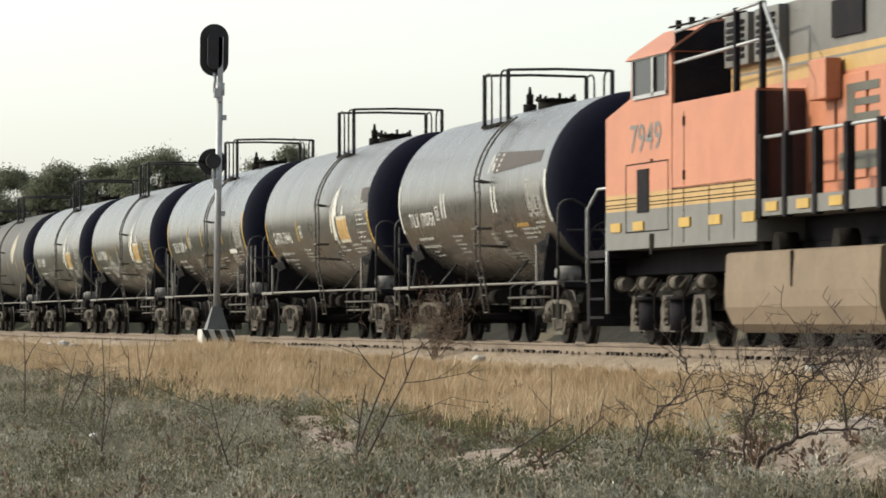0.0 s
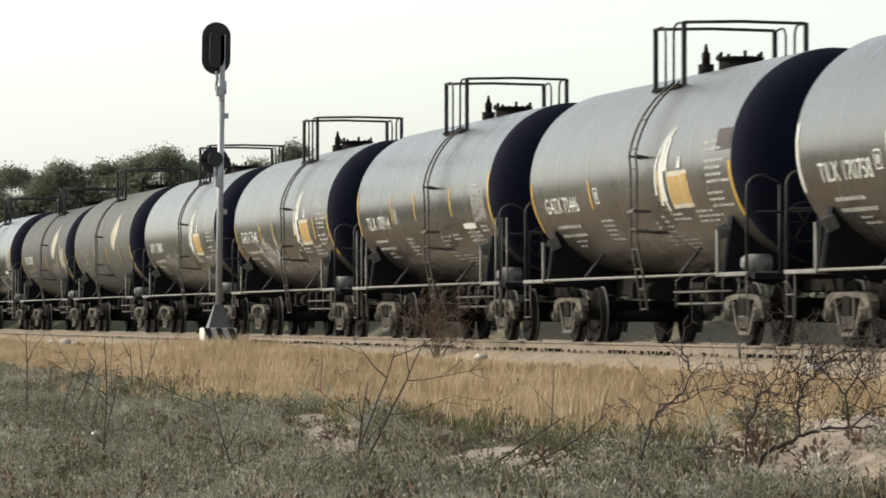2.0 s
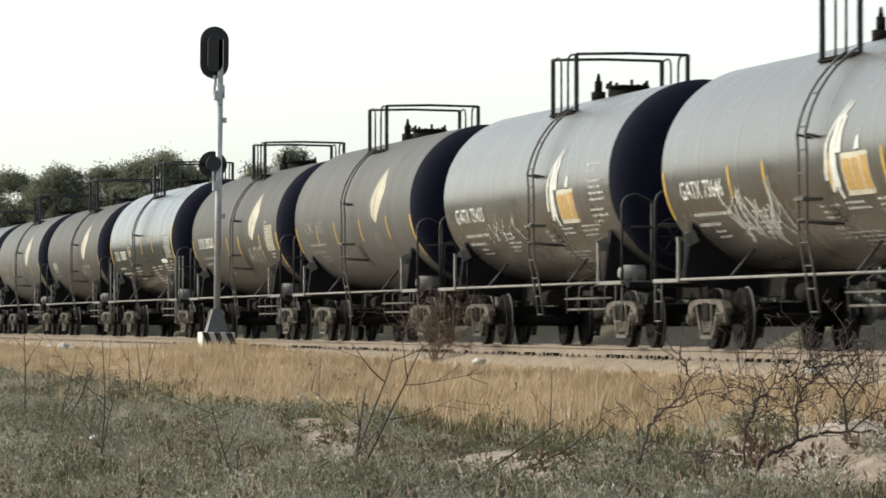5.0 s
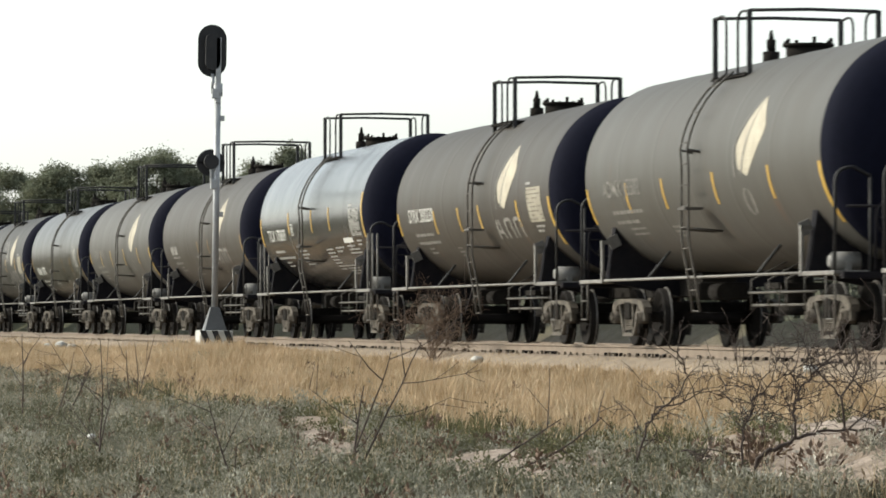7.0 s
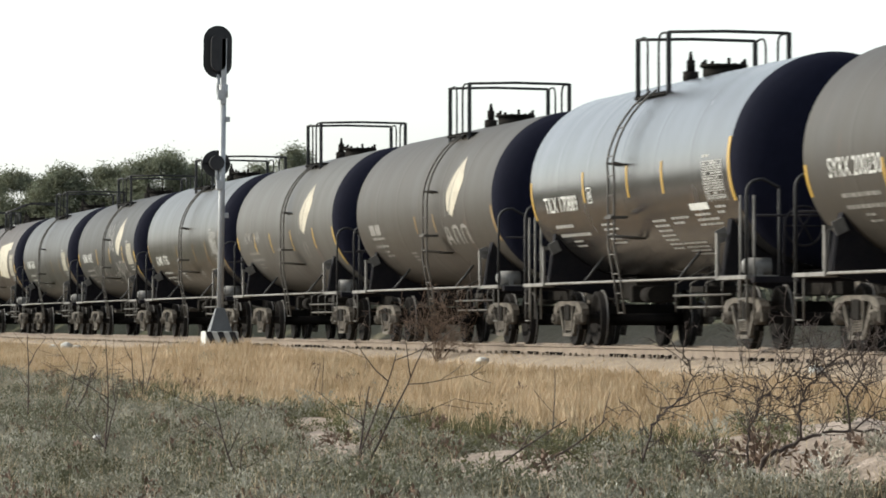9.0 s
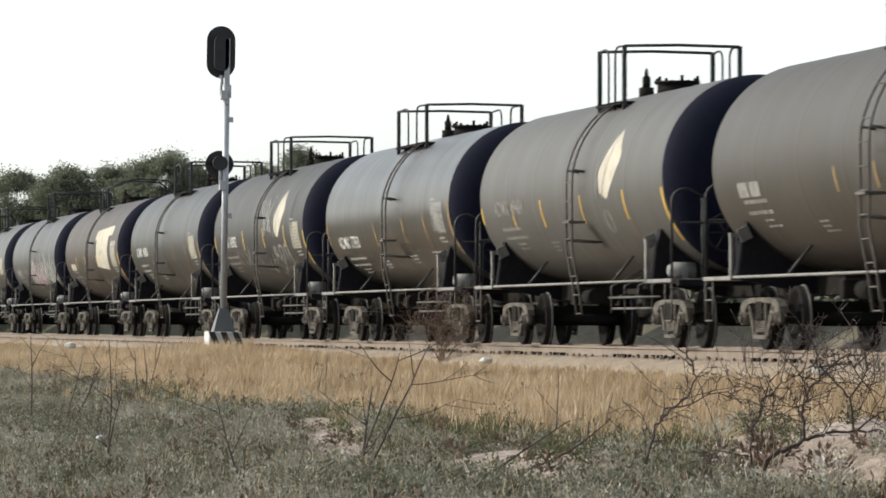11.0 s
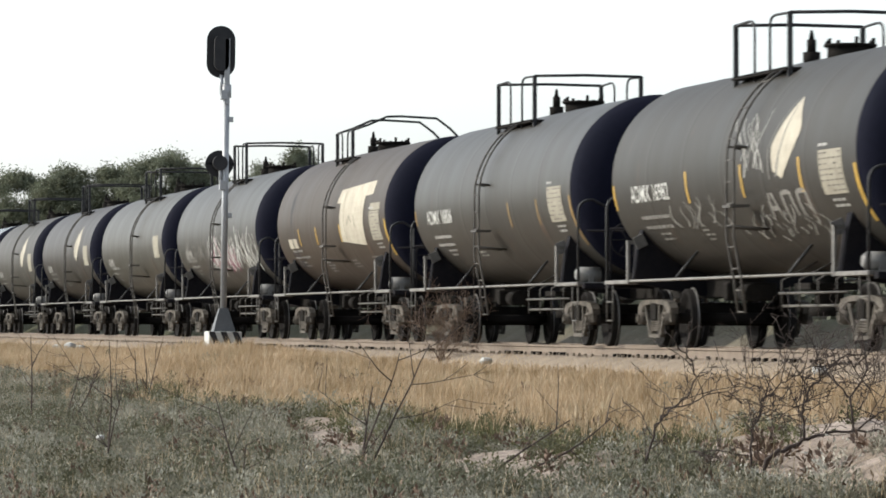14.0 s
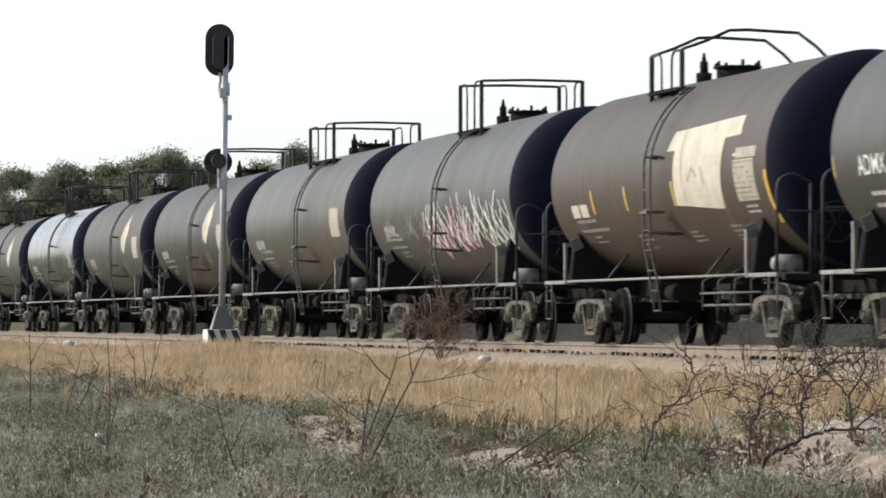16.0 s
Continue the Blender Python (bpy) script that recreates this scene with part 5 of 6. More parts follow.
M_BRUSH = island_mat("brown_dry_stems", [(0.14, 0.095, 0.07), (0.10, 0.07, 0.05), (0.18, 0.13, 0.10)])
M_TWIG = rough_mat("grey_brown_bark", (0.042, 0.030, 0.025), (0.075, 0.057, 0.048), 6, 0.9, relief=0.3, grain=60)
M_LEAF = island_mat("dark_tree_leaves", [(0.095, 0.106, 0.07), (0.125, 0.138, 0.094), (0.15, 0.162, 0.115), (0.105, 0.118, 0.08)], through_light=0.35)


def inside(x, y, margin=0.6):
    u = (x + 18.23) / y
    return 0.094 * 1.0 - margin / y < u < 0.2765 + margin / y


def edge(y):
    """Where the golden strip gives way to the grey-green plants."""
    return -7.7 - 0.9 * math.exp(-((y - 46) / 9) ** 2) + 0.9 * noise.noise(Vector((y * 0.07, 3.0, 0))) + 0.5 * noise.noise(Vector((y * 0.3, 9.0, 0))) - 1.3 * math.exp(-((y - 66) / 11) ** 2) + 0.4 * noise.noise(Vector((y * 0.9, 4.0, 0)))


def blades(name, count, region, size, width, mat_, label, rnd, lean=0.35, density=None):
    verts, faces = [], []
    made = 0
    tries = 0
    while made < count and tries < count * 12:
        tries += 1
        x, y = region(rnd)
        if not inside(x, y):
            continue
        if density is not None and rnd.random() > density(x, y):
            continue
        z = ground_height(x, y) - 0.02
        h = rnd.uniform(*size) * min(1.0, max(0.6, (-x - 1.6) / 1.6)) * (0.55 + 1.0 * (0.5 + 0.5 * noise.noise(Vector((x * 0.9, y * 0.35, 5)))))
        a = rnd.uniform(0, 2 * math.pi)
        w = width * rnd.uniform(0.6, 1.4) * 0.5
        lx, ly = rnd.gauss(0.05, lean) * h * 0.5, rnd.gauss(0, lean) * h * 0.5
        cx, cy = w * math.cos(a), w * math.sin(a)
        k = len(verts)
        verts += [(x - cx, y - cy, z), (x + cx, y + cy, z),
                  (x + lx * 0.35 - cx * 0.8, y + ly * 0.35 - cy * 0.8, z + h * 0.6), (x + lx * 0.35 + cx * 0.8, y + ly * 0.35 + cy * 0.8, z + h * 0.6),
                  (x + lx, y + ly, z + h)]
        faces += [(k, k + 1, k + 3, k + 2), (k + 2, k + 3, k + 4)]
        made += 1
    ob = mesh_part(name, verts, faces, mat_)
    return tagged(ob, label, "grass", kind="stuff")


# bare sand, as fans seen from the east bank: bearing from, to, distance from, to
SAND = [(0.153, 0.171, 45.0, 64.0), (0.185, 0.200, 40.0, 52.0), (0.195, 0.221, 36.5, 48.0), (0.250, 0.30, 33.0, 42.0), (0.10, 0.125, 74.0, 82.0)]


def bare(x, y):
    """How bare the sand is: patches among the low plants."""
    u = (x + 18.23) / y
    wob = noise.noise(Vector((x * 0.7, y * 0.3, 21)))
    b = 0.0
    for u0, u1, y0, y1 in SAND:
        du = abs(u - (u0 + u1) / 2) / ((u1 - u0) / 2)
        dy = abs(y - (y0 + y1) / 2) / ((y1 - y0) / 2)
        b = max(b, 2.6 * (1.15 - max(du, dy)) + 1.2 * wob)
    return max(0.0, min(0.97, b, ), min(0.8, 1.3 * (wob - 0.1)))


def clumps(name, count, mat_, label, rnd, radius, height, leaf, leaves, region, reject, cat="shrubs"):
    """Low bushes: shoots fanning out of one root, each set with small leaves towards its tip."""
    verts, faces = [], []
    made = tries = 0
    while made < count and tries < count * 15:
        tries += 1
        x, y = region(rnd)
        if not inside(x, y) or rnd.random() < reject(x, y):
            continue
        z = ground_height(x, y) - 0.02
        r, h = rnd.uniform(*radius), rnd.uniform(*height) * (0.85 if y < 52 else 1.0)
        shoots = max(6, leaves // 14)
        for _ in range(shoots):
            a, q = rnd.uniform(0, 2 * math.pi), math.sqrt(rnd.random())
            tip = Vector((r * q * math.cos(a), r * q * math.sin(a), h * (1.08 - 0.55 * q * q) * rnd.uniform(0.7, 1.12)))
            root = Vector((x + tip.x * 0.25, y + tip.y * 0.25, z))
            grow = Vector((tip.x * 0.75, tip.y * 0.75, tip.z))
            for _k in range(int(14 * rnd.uniform(0.6, 1.2))):
                p = root + grow * (1 - 0.75 * rnd.random() ** 1.4) + Vector((rnd.gauss(0, 0.018), rnd.gauss(0, 0.018), rnd.gauss(0, 0.012)))
                d = (grow.normalized() + Vector((rnd.gauss(0, 0.5), rnd.gauss(0, 0.5), rnd.gauss(0.1, 0.4)))).normalized()
                s = d.cross(Vector((rnd.random() - 0.5, rnd.random() - 0.5, rnd.random() - 0.5))).normalized()
                ln, wd = leaf * rnd.uniform(0.6, 1.5), leaf * rnd.uniform(0.15, 0.30)
                k = len(verts)
                verts += [p, p + d * ln * 0.5 + s * wd, p + d * ln, p + d * ln * 0.5 - s * wd]
                faces.append((k, k + 1, k + 2, k + 3))
        made += 1
    ob = mesh_part(name, verts, faces, mat_)
    return tagged(ob, label, cat, kind="stuff")


def tufts(name, count, region, size, mat_, label, rnd, density, thick=0.010, blades_each=20):
    """Grass in separate tufts: blades that rise from one foot, fan out and droop."""
    verts, faces = [], []
    made = tries = 0
    while made < count and tries < count * 12:
        tries += 1
        x, y = region(rnd)
        if not inside(x, y) or rnd.random() > density(x, y):
            continue
        z = ground_height(x, y) - 0.02
        big = 0.5 + 0.5 * noise.noise(Vector((x * 0.8, y * 0.3, 5)))
        h0 = rnd.uniform(*size) * min(1.0, max(0.35, (-x - 1.6) / 1.6)) * (0.55 + 0.9 * big)
        spread = rnd.uniform(0.05, 0.16)
        for _ in range(int(blades_each * rnd.uniform(0.6, 1.4))):
            a, q = rnd.uniform(0, 6.283), rnd.random()
            h = h0 * rnd.uniform(0.6, 1.15) * (1 - 0.3 * q)
            px, py = x + spread * q * math.cos(a) * 0.6, y + spread * q * math.sin(a) * 0.6
            lx, ly = math.cos(a) * q * h * 0.55 + 0.08 * h + rnd.gauss(0, 0.05), math.sin(a) * q * h * 0.55 + rnd.gauss(0, 0.05)
            t_, w = rnd.uniform(0, 3.14), thick * rnd.uniform(0.35, 0.75)
            cx, cy = w * math.cos(t_), w * math.sin(t_)
            k = len(verts)
            verts += [(px - cx, py - cy, z), (px + cx, py + cy, z), (px + lx * 0.4 - cx * 0.8, py + ly * 0.4 - cy * 0.8, z + h * 0.62),
                      (px + lx * 0.4 + cx * 0.8, py + ly * 0.4 + cy * 0.8, z + h * 0.62), (px + lx, py + ly, z + h)]
            faces += [(k, k + 1, k + 3, k + 2), (k + 2, k + 3, k + 4)]
        made += 1
    ob = mesh_part(name, verts, faces, mat_)
    return tagged(ob, label, "grass", kind="stuff")


def sprout(bm, p, d, length, r, depth, rnd, wobble=0.35, fork=3, rise=0.05):
    """A bare branch with forks and short side shoots."""
    n_ = max(3, int(length / 0.07))
    pts, q, e = [p.copy()], p.copy(), d.normalized()
    for i in range(n_):
        e = (e + Vector((rnd.gauss(0, wobble), rnd.gauss(0, wobble), rnd.gauss(rise, wobble * 0.8))) * 0.35).normalized()
        q = q + e * length / n_
        pts.append(q.copy())
    tube(bm, pts, r, 5 if depth > 1 else 4, max(0.0025, r * 0.35))
    if depth <= 0:
        return
    for i in range(fork + (1 if rnd.random() < 0.5 else 0)):
        k = rnd.randint(max(1, n_ // 4), n_)
        base = pts[k]
        way = (pts[k] - pts[k - 1]).normalized()
        side = way.cross(Vector((rnd.gauss(0, 1), rnd.gauss(0, 1), rnd.gauss(0, 1)))).normalized()
        sprout(bm, base, way * 0.55 + side * rnd.uniform(0.5, 1.1), length * rnd.uniform(0.35, 0.65), max(0.0032, r * 0.55), depth - 1, rnd, wobble, fork, rise)


def bare_shrub(name, x, y, stems, rnd, label, depth=2, r=0.012, fork=3, wobble=0.35, mat_=None, sink=0.03):
    z = ground_height(x, y)
    ob = empty(name, pose(x, y, z))
    tagged(ob, label, "shrub")
    for dx, dy, dz, ln in stems:
        bm = bmesh.new()
        sprout(bm, Vector((rnd.gauss(0, 0.03), rnd.gauss(0, 0.03), -sink)), Vector((dx, dy, dz)), ln, r * rnd.uniform(0.8, 1.2), depth, rnd, wobble, fork)
        part("branch", fixed(bm), mat_ or M_TWIG, ob)
    return ob


# limbs of the large thorn bush: way over the ground (across, up), thickness, side twigs
THORN_LIMBS = {
    "low_limb": ([(-0.07, -0.25), (0.1, 0.08), (0.28, 0.16), (0.42, 0.21), (0.56, 0.25), (0.8, 0.27), (1.15, 0.25)], 0.022, 12),
    "upright": ([(0.35, 0.2), (0.34, 0.4), (0.35, 0.54), (0.42, 0.65), (0.5, 0.75), (0.7, 0.9), (0.76, 1.0)], 0.012, 26),
    "middle_stem": ([(-0.08, -0.25), (-0.1, 0.13), (-0.08, 0.27), (-0.02, 0.4), (0.02, 0.56), (0.1, 0.7)], 0.011, 20),
    "arching_stem": ([(-1.08, -0.28), (-0.98, 0.13), (-0.92, 0.33), (-0.8, 0.44), (-0.65, 0.56), (-0.57, 0.7), (-0.6, 0.85), (-0.72, 0.94)], 0.011, 14),
    "side_branch": ([(-0.8, 0.44), (-0.6, 0.48), (-0.44, 0.57), (-0.15, 0.63)], 0.008, 12),
    "right_branch": ([(0.78, 0.27), (0.95, 0.42), (1.15, 0.5)], 0.009, 10),
    "hanging_branch": ([(0.72, 0.88), (0.88, 0.68), (1.0, 0.46)], 0.007, 10),
    "creeping_branch": ([(-0.62, 0.08), (-0.36, 0.11), (-0.08, 0.06)], 0.008, 6),
    "crown_branch": ([(0.0, 0.5), (0.16, 0.66), (0.36, 0.76), (0.5, 0.86)], 0.007, 18),
}


def thorn_bush(x, y, rnd, label, limbs):
    """A sprawling leafless bush: crooked limbs, each with a tangle of fine twigs."""
    ob = empty("thorn_bush", pose(x, y, ground_height(x, y) + 0.13))
    tagged(ob, label, "shrub")
    for way, r, twigs in limbs.values():
        bm = bmesh.new()
        line = []
        sway = rnd.uniform(-0.2, 0.2)
        for (xa, za), (xb, zb) in zip(way, way[1:]):
            for k in range(4):
                f = k / 4
                line.append(Vector((xa + (xb - xa) * f + rnd.gauss(0, 0.009), sway * (xa + (xb - xa) * f) + rnd.gauss(0, 0.01), za + (zb - za) * f + rnd.gauss(0, 0.009))))
        line.append(Vector((way[-1][0], sway * way[-1][0], way[-1][1])))
        tube(bm, line, r, 6, r * 0.4)
        for _ in range(twigs):
            k = min(len(line) - 1, int(len(line) * rnd.uniform(0.12, 1.0)))
            d = (line[k] - line[k - 1]).normalized()
            side = Vector((rnd.gauss(0, 1), rnd.gauss(0, 0.7), rnd.gauss(0.35, 1))).normalized()
            sprout(bm, line[k], d * 0.5 + side, rnd.uniform(0.12, 0.42), 0.0045, 2, rnd, 0.55, 2, 0.02)
        part("branch", fixed(bm), M_TWIG, ob)
    return ob


def tree(x, y, height, width, rnd, label, sparse=1.0):
    z = ground_height(x, y)
    ob = empty("tree", pose(x, y, z))
    tagged(ob, label, "tree", "trees behind the railway")
    bm = bmesh.new()
    limbs = []
    for i in range(5):
        a = i * 1.26 + rnd.random()
        end = Vector((math.cos(a) * width * 0.33, math.sin(a) * width * 0.33, height * rnd.uniform(0.6, 0.85)))
        mid = Vector((math.cos(a) * width * 0.1, math.sin(a) * width * 0.1, height * 0.35))
        tube(bm, [(0, 0, -0.1), mid * 0.4, mid, end], 0.16, 6, 0.03)
        limbs.append(end)
    part("trunk", fixed(bm), M_TWIG, ob, "forked dark trunk")
    verts, faces = [], []
    blobs = []
    for i in range(110):
        a, q = rnd.uniform(0, 6.28), math.sqrt(rnd.random())
        top = height * (1.0 - 0.30 * q ** 2.5) + rnd.gauss(0, 0.12)
        f = rnd.random()
        z_ = top - 0.35 if f < 0.45 else top * rnd.uniform(0.45, 0.95)
        blobs.append((Vector((math.cos(a) * q * width * 0.5, math.sin(a) * q * width * 0.5, z_)), rnd.uniform(0.35, 0.6)))
    for c, r in blobs:
        for _ in range(int(330 * sparse)):
            v = Vector((rnd.gauss(0, 0.6), rnd.gauss(0, 0.6), rnd.gauss(0, 0.45))) * r
            d = Vector((rnd.gauss(0, 1), rnd.gauss(0, 1), rnd.gauss(0.2, 1))).normalized()
            s = d.orthogonal().normalized()
            ln, wd = rnd.uniform(0.05, 0.12), rnd.uniform(0.02, 0.045)
            p = c + v
            k = len(verts)
            verts += [p - d * ln, p + s * wd, p + d * ln, p - s * wd]
            faces.append((k, k + 1, k + 2, k + 3))
    mesh_part("crown", verts, faces, M_LEAF, ob, "uneven dark green crown of small leaves")


def far_side(rnd):
    """Low dark scrub beyond the railway."""
    verts, faces = [], []
    for i in range(1101, 2500):
        x, y = rnd.uniform(13, 16), rnd.uniform(60, 330)
        z, h, r = ground_height(x, y), rnd.uniform(0.5, 1.1), rnd.uniform(0.4, 0.9)
        if i > 1200:
            x, h, r = rnd.uniform(17, 27), rnd.uniform(1.6, 3.2), rnd.uniform(0.7, 1.5)
        for _k in range(80):
            p = Vector((x + rnd.gauss(0, 0.5) * r, y + rnd.gauss(0, 0.5) * r, z + h * rnd.random()))
            d = Vector((rnd.gauss(0, 1), rnd.gauss(0, 1), rnd.gauss(0.5, 1))).normalized()
            s = d.orthogonal().normalized()
            k = len(verts)
            w = 0.10 if i < 1200 else 0.2
            verts += [p - d * w, p + s * w * 0.5, p + d * w, p - s * w * 0.5]
            faces.append((k, k + 1, k + 2, k + 3))
    ob = mesh_part("far_scrub", verts, faces, M_FAR)
    tagged(ob, "low dark green scrub on the far side of the railway", "shrubs", kind="stuff")


def build_plants():
    rnd = random.Random(11)
    strip = lambda r: (r.uniform(-9.6, -2.0), r.uniform(46, 190))
    shoulder = lambda r: (r.uniform(-2.7, -1.45), r.uniform(46, 190))
    def gold(x, y):
        if x < edge(y):
            return 0.05 * (1 - bare(x, y))
        if rnd.random() < bare(x, y):
            return 0.0
        return 0.95 if x > edge(y) + 1.0 else 0.45
    blades("short_golden_grass", 36000, strip, (0.14, 0.30), 0.011, M_GRASS, "short golden dry grass along the railway", rnd, 0.6, density=gold)
    blades("verge_grass", 15000, shoulder, (0.13, 0.24), 0.011, M_GRASS, "short golden grass on the edge of the ballast", rnd, 0.6)
    tufts("golden_grass", 4300, strip, (0.22, 0.46), M_GRASS, "tufts of golden dry grass along the railway", rnd, gold)
    field = lambda r: (r.uniform(-16.5, -4.0), 33 + 103 * r.random() ** 1.6)
    def not_sage(x, y):
        e = x - edge(y)
        if e > -0.1:
            return 0.985
        return max(bare(x, y), 0.55 + e * 0.45)
    def lumps(seed, x, y):
        """Stands of one kind of bush: 1 outside them."""
        return 0.0 if noise.noise(Vector((x * 0.55, y * 0.22, seed))) > 0.08 else 0.9
    clumps("grey_green_scrub", 1000, M_SAGE, "low grey-green scrub plants on sandy ground", rnd, (0.20, 0.48), (0.14, 0.36), 0.034, 230, field, not_sage)
    clumps("silver_scrub", 620, M_SILVERLEAF, "pale silver-grey scrub plants on sandy ground", rnd, (0.18, 0.42), (0.12, 0.34), 0.034, 210, field, lambda x, y: max(not_sage(x, y), lumps(3.0, x, y)))
    clumps("olive_scrub", 560, M_OLIVE, "dark olive low bushes among paler scrub", rnd, (0.22, 0.5), (0.16, 0.38), 0.036, 230, field, lambda x, y: max(not_sage(x, y), lumps(9.0, x, y)))
    clumps("creeping_scrub", 900, M_SAGE, "small grey-green plants spread over the sand", rnd, (0.10, 0.28), (0.05, 0.14), 0.03, 70, field, not_sage)
    clumps("green_weeds", 190, M_GREEN, "olive-green weeds at the foot of the golden grass", rnd, (0.15, 0.42), (0.08, 0.24), 0.038, 170, lambda r: (edge(60) + r.uniform(-1.6, 2.2), r.uniform(40, 78)),
           lambda x, y: max(0.0, abs(x - edge(y) + 0.1) - 0.7) + 0.4 * (noise.noise(Vector((x * 0.6, y * 0.2, 14))) < 0), "weeds")
    tufts("olive_grass", 560, lambda r: (edge(62) + r.uniform(-1.6, 2.4), r.uniform(42, 84)), (0.14, 0.30), M_GREEN, "half-green grass at the foot of the golden strip", rnd,
          lambda x, y: max(0.0, 1.0 - abs(x - edge(y) - 0.15) / 0.7) * (1 - bare(x, y)))
    clumps("brown_brush", 430, M_BRUSH, "brown dry brush among the scrub", rnd, (0.12, 0.36), (0.08, 0.30), 0.06, 90, field, lambda x, y: 0.93 if x > edge(y) + 0.8 else max(0.1, bare(x, y) - 0.3), "brush")
    clumps("pale_brush", 60, M_CHALK, "pale dry brush on the sandy rise", rnd, (0.12, 0.34), (0.08, 0.26), 0.035, 260, lambda r: (r.uniform(-10.8, -7.4), r.uniform(34, 37.2)), lambda x, y: 0.0 if 0.214 < (x + 18.23) / y < 0.256 else 0.9, "brush")
    blades("pale_straw", 8000, field, (0.12, 0.36), 0.006, M_PALE, "thin pale dry stalks among the scrub", rnd, 0.5,
           density=lambda x, y: (0.5 if x < edge(y) + 0.4 else 0.1) * (1 - bare(x, y)))
    tufts("bleached_grass", 1300, strip, (0.16, 0.36), M_PALE, "bleached grass tufts among the golden grass", rnd,
          lambda x, y: max(0.0, min(1.0, 2.6 * noise.noise(Vector((x * 0.5, y * 0.16, 40))))) if x > edge(y) - 0.5 else 0.03)
    far_side(rnd)
    # the large bare thorn bushes
    thorn = "bare grey-brown thorn bush with tangled branches"
    thorn_bush(-8.47, 38.8, rnd, thorn, THORN_LIMBS)
    thorn_bush(-7.4, 39.8, rnd, thorn, {"trunk": ([(0, -0.25), (-0.05, 0.25), (0.1, 0.5), (0.05, 0.8)], 0.012, 12), "limb": ([(-0.05, 0.25), (-0.3, 0.5), (-0.4, 0.8)], 0.008, 10)})
    # tall thin bare weeds
    for x, y, stems in PLACES_WEEDS:
        bare_shrub("bare_weed", x, y, stems, rnd, "tall thin leafless weed with forked stems", 2, 0.0125, 2, 0.13)
    # dry brush beside the track
    stems = [(rnd.gauss(0, 0.5), rnd.gauss(0, 0.5), 1, rnd.uniform(0.8, 1.35)) for _ in range(20)]
    bare_shrub("dry_brush", -1.95, 89.0, stems, rnd, "brown dry brush standing beside the rails", 3, 0.007, 3, 0.4, M_BRUSH)
    stems = [(rnd.gauss(0, 0.3), rnd.gauss(0, 0.4), 1, rnd.uniform(0.6, 1.1)) for _ in range(4)]
    bare_shrub("dry_brush", -2.6, 62.8, stems, rnd, "brown dry brush standing beside the rails", 2, 0.006, 2, 0.4)
    bare_shrub("dry_brush", -2.7, 56.4, stems + [(0.3, 0, 1, 1.2)], rnd, "brown dry brush standing beside the rails", 2, 0.006, 2, 0.4)
    for x, y, h, w, s in PLACES_TREES:
        tree(x, y, h, w, rnd, "bushy dark green mesquite tree behind the railway", s)


PLACES_WEEDS = [
    (-11.83, 65.0, [(-0.2, 0, 1, 1.35)]),
    (-11.5, 64.5, [(0.18, 0, 1, 1.1), (0.45, 0, 1, 1.0)]),
    (-12.75, 48.4, [(0.08, 0, 1, 1.35), (0.3, 0, 1, 0.9)]),
    (-9.1, 75.8, [(0.45, 0, 1, 1.15), (-0.3, 0, 1, 0.9), (0.15, 0, 1, 1.0)]),
    (-10.87, 44.4, [(0.36, 0, 1, 1.3), (0.62, 0, 1, 1.45), (0.2, 0.1, 1, 0.9)]),
    (-12.5, 40.6, [(0.15, 0, 1, 0.5), (-0.4, 0, 1, 0.95), (0.9, 0, 0.4, 0.8)]),
    (-10.3, 41.5, [(0.95, 0, 0.2, 1.3), (0.9, 0.1, 0.3, 1.0)]),
]
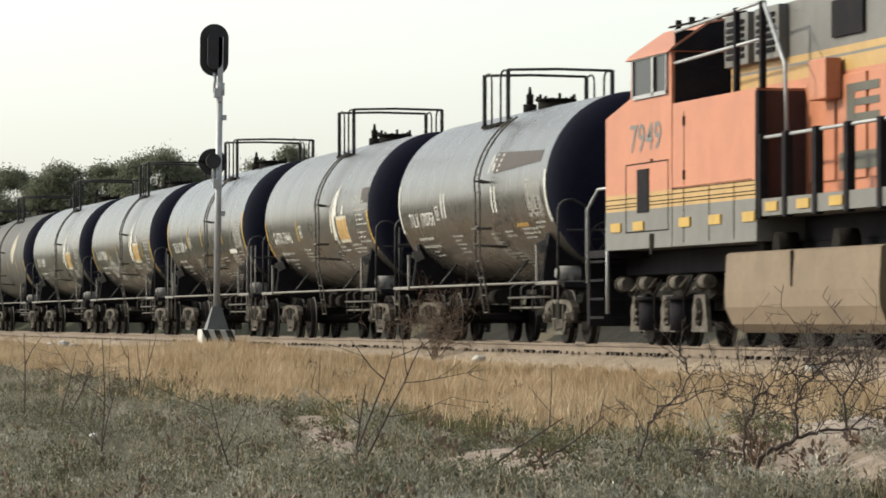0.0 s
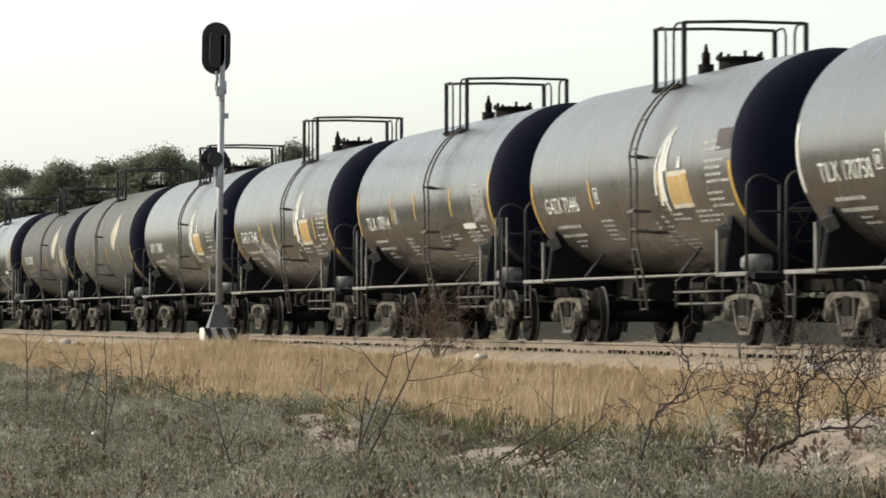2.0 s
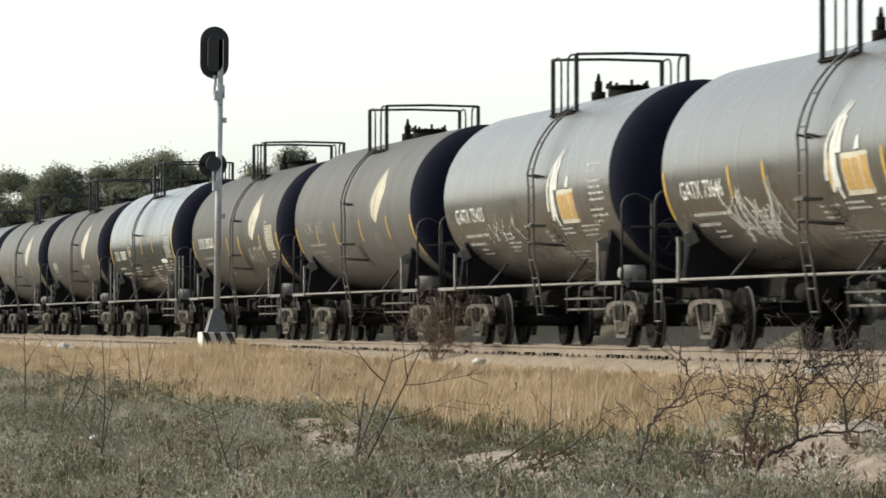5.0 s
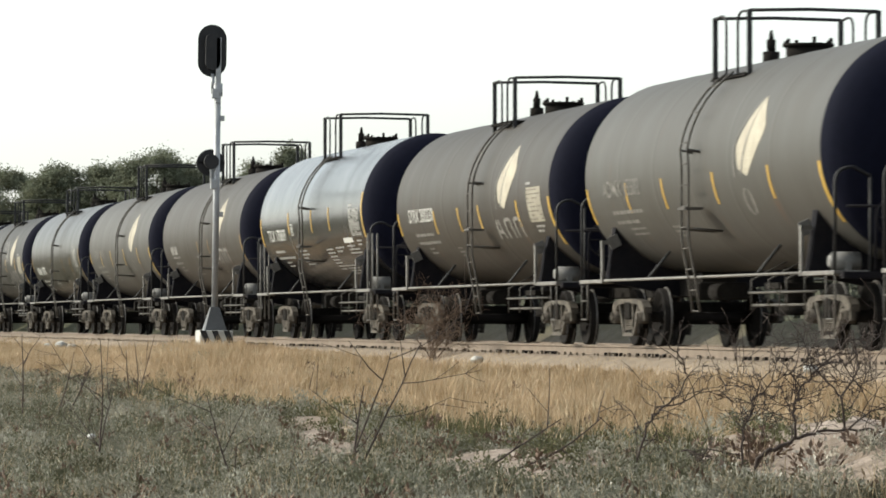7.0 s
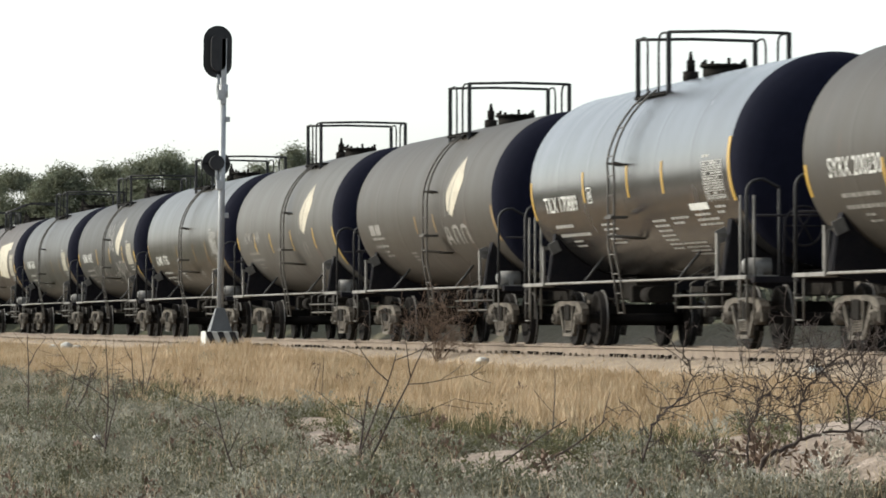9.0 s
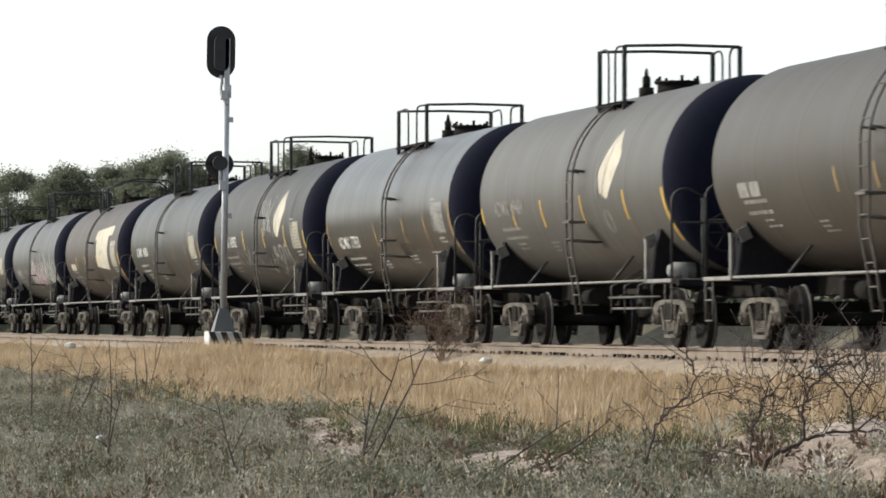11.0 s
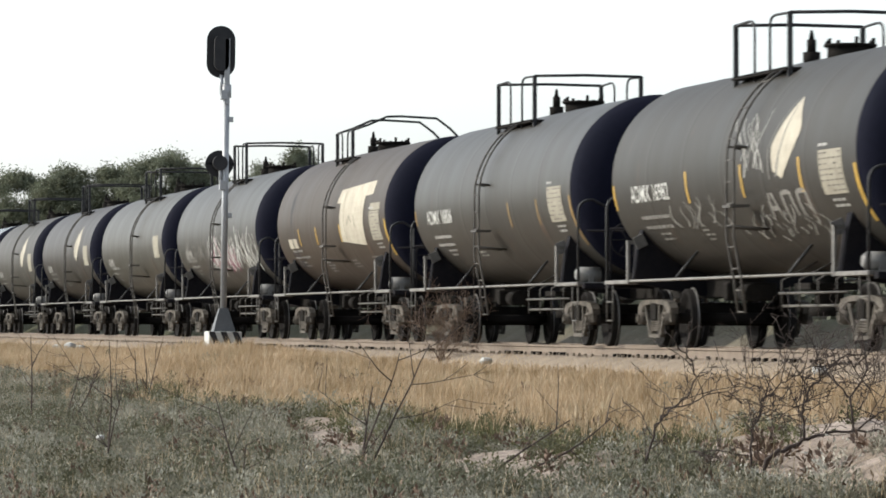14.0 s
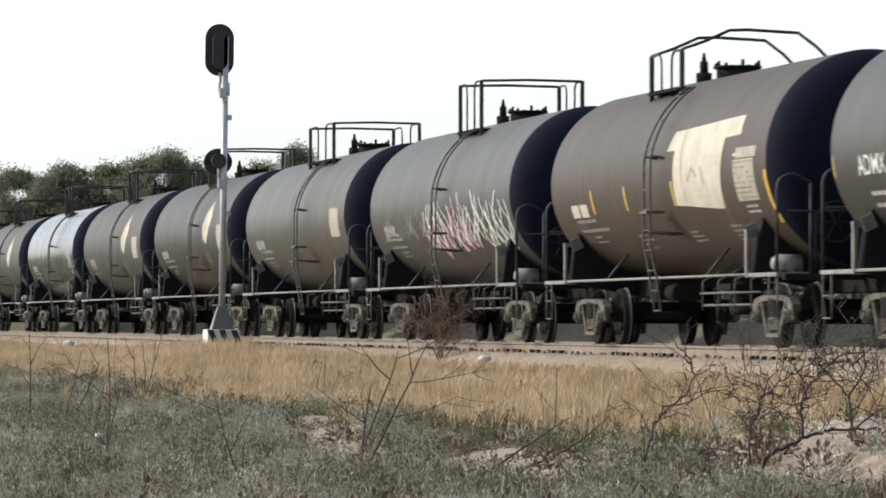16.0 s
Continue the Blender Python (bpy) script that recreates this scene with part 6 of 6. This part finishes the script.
PLACES_TREES = [(12.8, 249.0, 9.9, 4.6, 1.0), (10.8, 252.0, 9.2, 4.2, 0.9), (14.8, 251.0, 9.1, 3.8, 1.0), (8.4, 253.0, 8.4, 4.2, 0.8), (6.2, 256.0, 7.8, 4.6, 0.8),
                (3.4, 260.0, 7.4, 6.0, 0.7), (-0.5, 266.0, 7.2, 7.0, 0.7), (20.0, 250.0, 10.2, 2.6, 0.4), (21.2, 254.0, 9.6, 2.4, 0.4), (18.6, 252.0, 9.3, 2.4, 0.4),
                (17.0, 256.0, 8.6, 4.0, 0.8), (6.0, 285.0, 6.9, 13.0, 0.6), (14.0, 288.0, 7.2, 13.0, 0.6)]


def build_litter():
    """Pale stones and scraps beside the rails."""
    rnd = random.Random(5)
    for x, y, s in ((-2.15, 83.6, 0.12), (-1.95, 61.6, 0.11), (-2.5, 149.0, 0.2), (-2.6, 152.0, 0.14), (-2.5, 146.0, 0.14), (-12.45, 51.7, 0.05)):
        bm = bmesh.new()
        bmesh.ops.create_icosphere(bm, subdivisions=2, radius=s)
        for v in bm.verts:
            v.co *= 1 + 0.35 * noise.noise(v.co * 9 + Vector((x, y, 0)))
            v.co.z *= 0.6
        ob = part("pale_stone", fixed(bm), M_CONCRETE)
        ob.location = (x, y, ground_height(x, y) + s * 0.45 + (0.08 if x > -5 else 0.2))
        tagged(ob, "pale chalky stone lying in the grass", "stone", "pale stones")


# ---------------------------------------------------------------- build and move
build_ground()
CARS_BUILT = build_train()
LOCO = build_locomotive()
build_signal(-3.0, 111.0)
build_plants()
build_litter()
build_track()


def run(t):
    """Metres that the train has gone at t seconds."""
    return 15.44 * t + 0.012 * t * t


def motions():
    stops = [i * 0.5 for i in range(33)]
    ticks = [i / FPS for i in range(16 * FPS + 1)]
    for i, car in enumerate(CARS_BUILT):
        start = 87.85 + 18.15 * i + SHIFT.get(i, 0.0)
        walk(car, [(t, pose(0, start - run(t), 0)) for t in stops])
    walk(LOCO, [(t, pose(0, 79.2 - run(t), 0)) for t in stops])
    for thing in [*CARS_BUILT, LOCO]:
        for ob in thing.children_recursive:
            if ob.name.startswith("wheelset"):
                y, z = ob.location.y, ob.location.z
                walk(ob, [(t, pose(0, y, z, math.degrees(run(t) / 0.457), 0, 0)) for t in ticks])


motions()
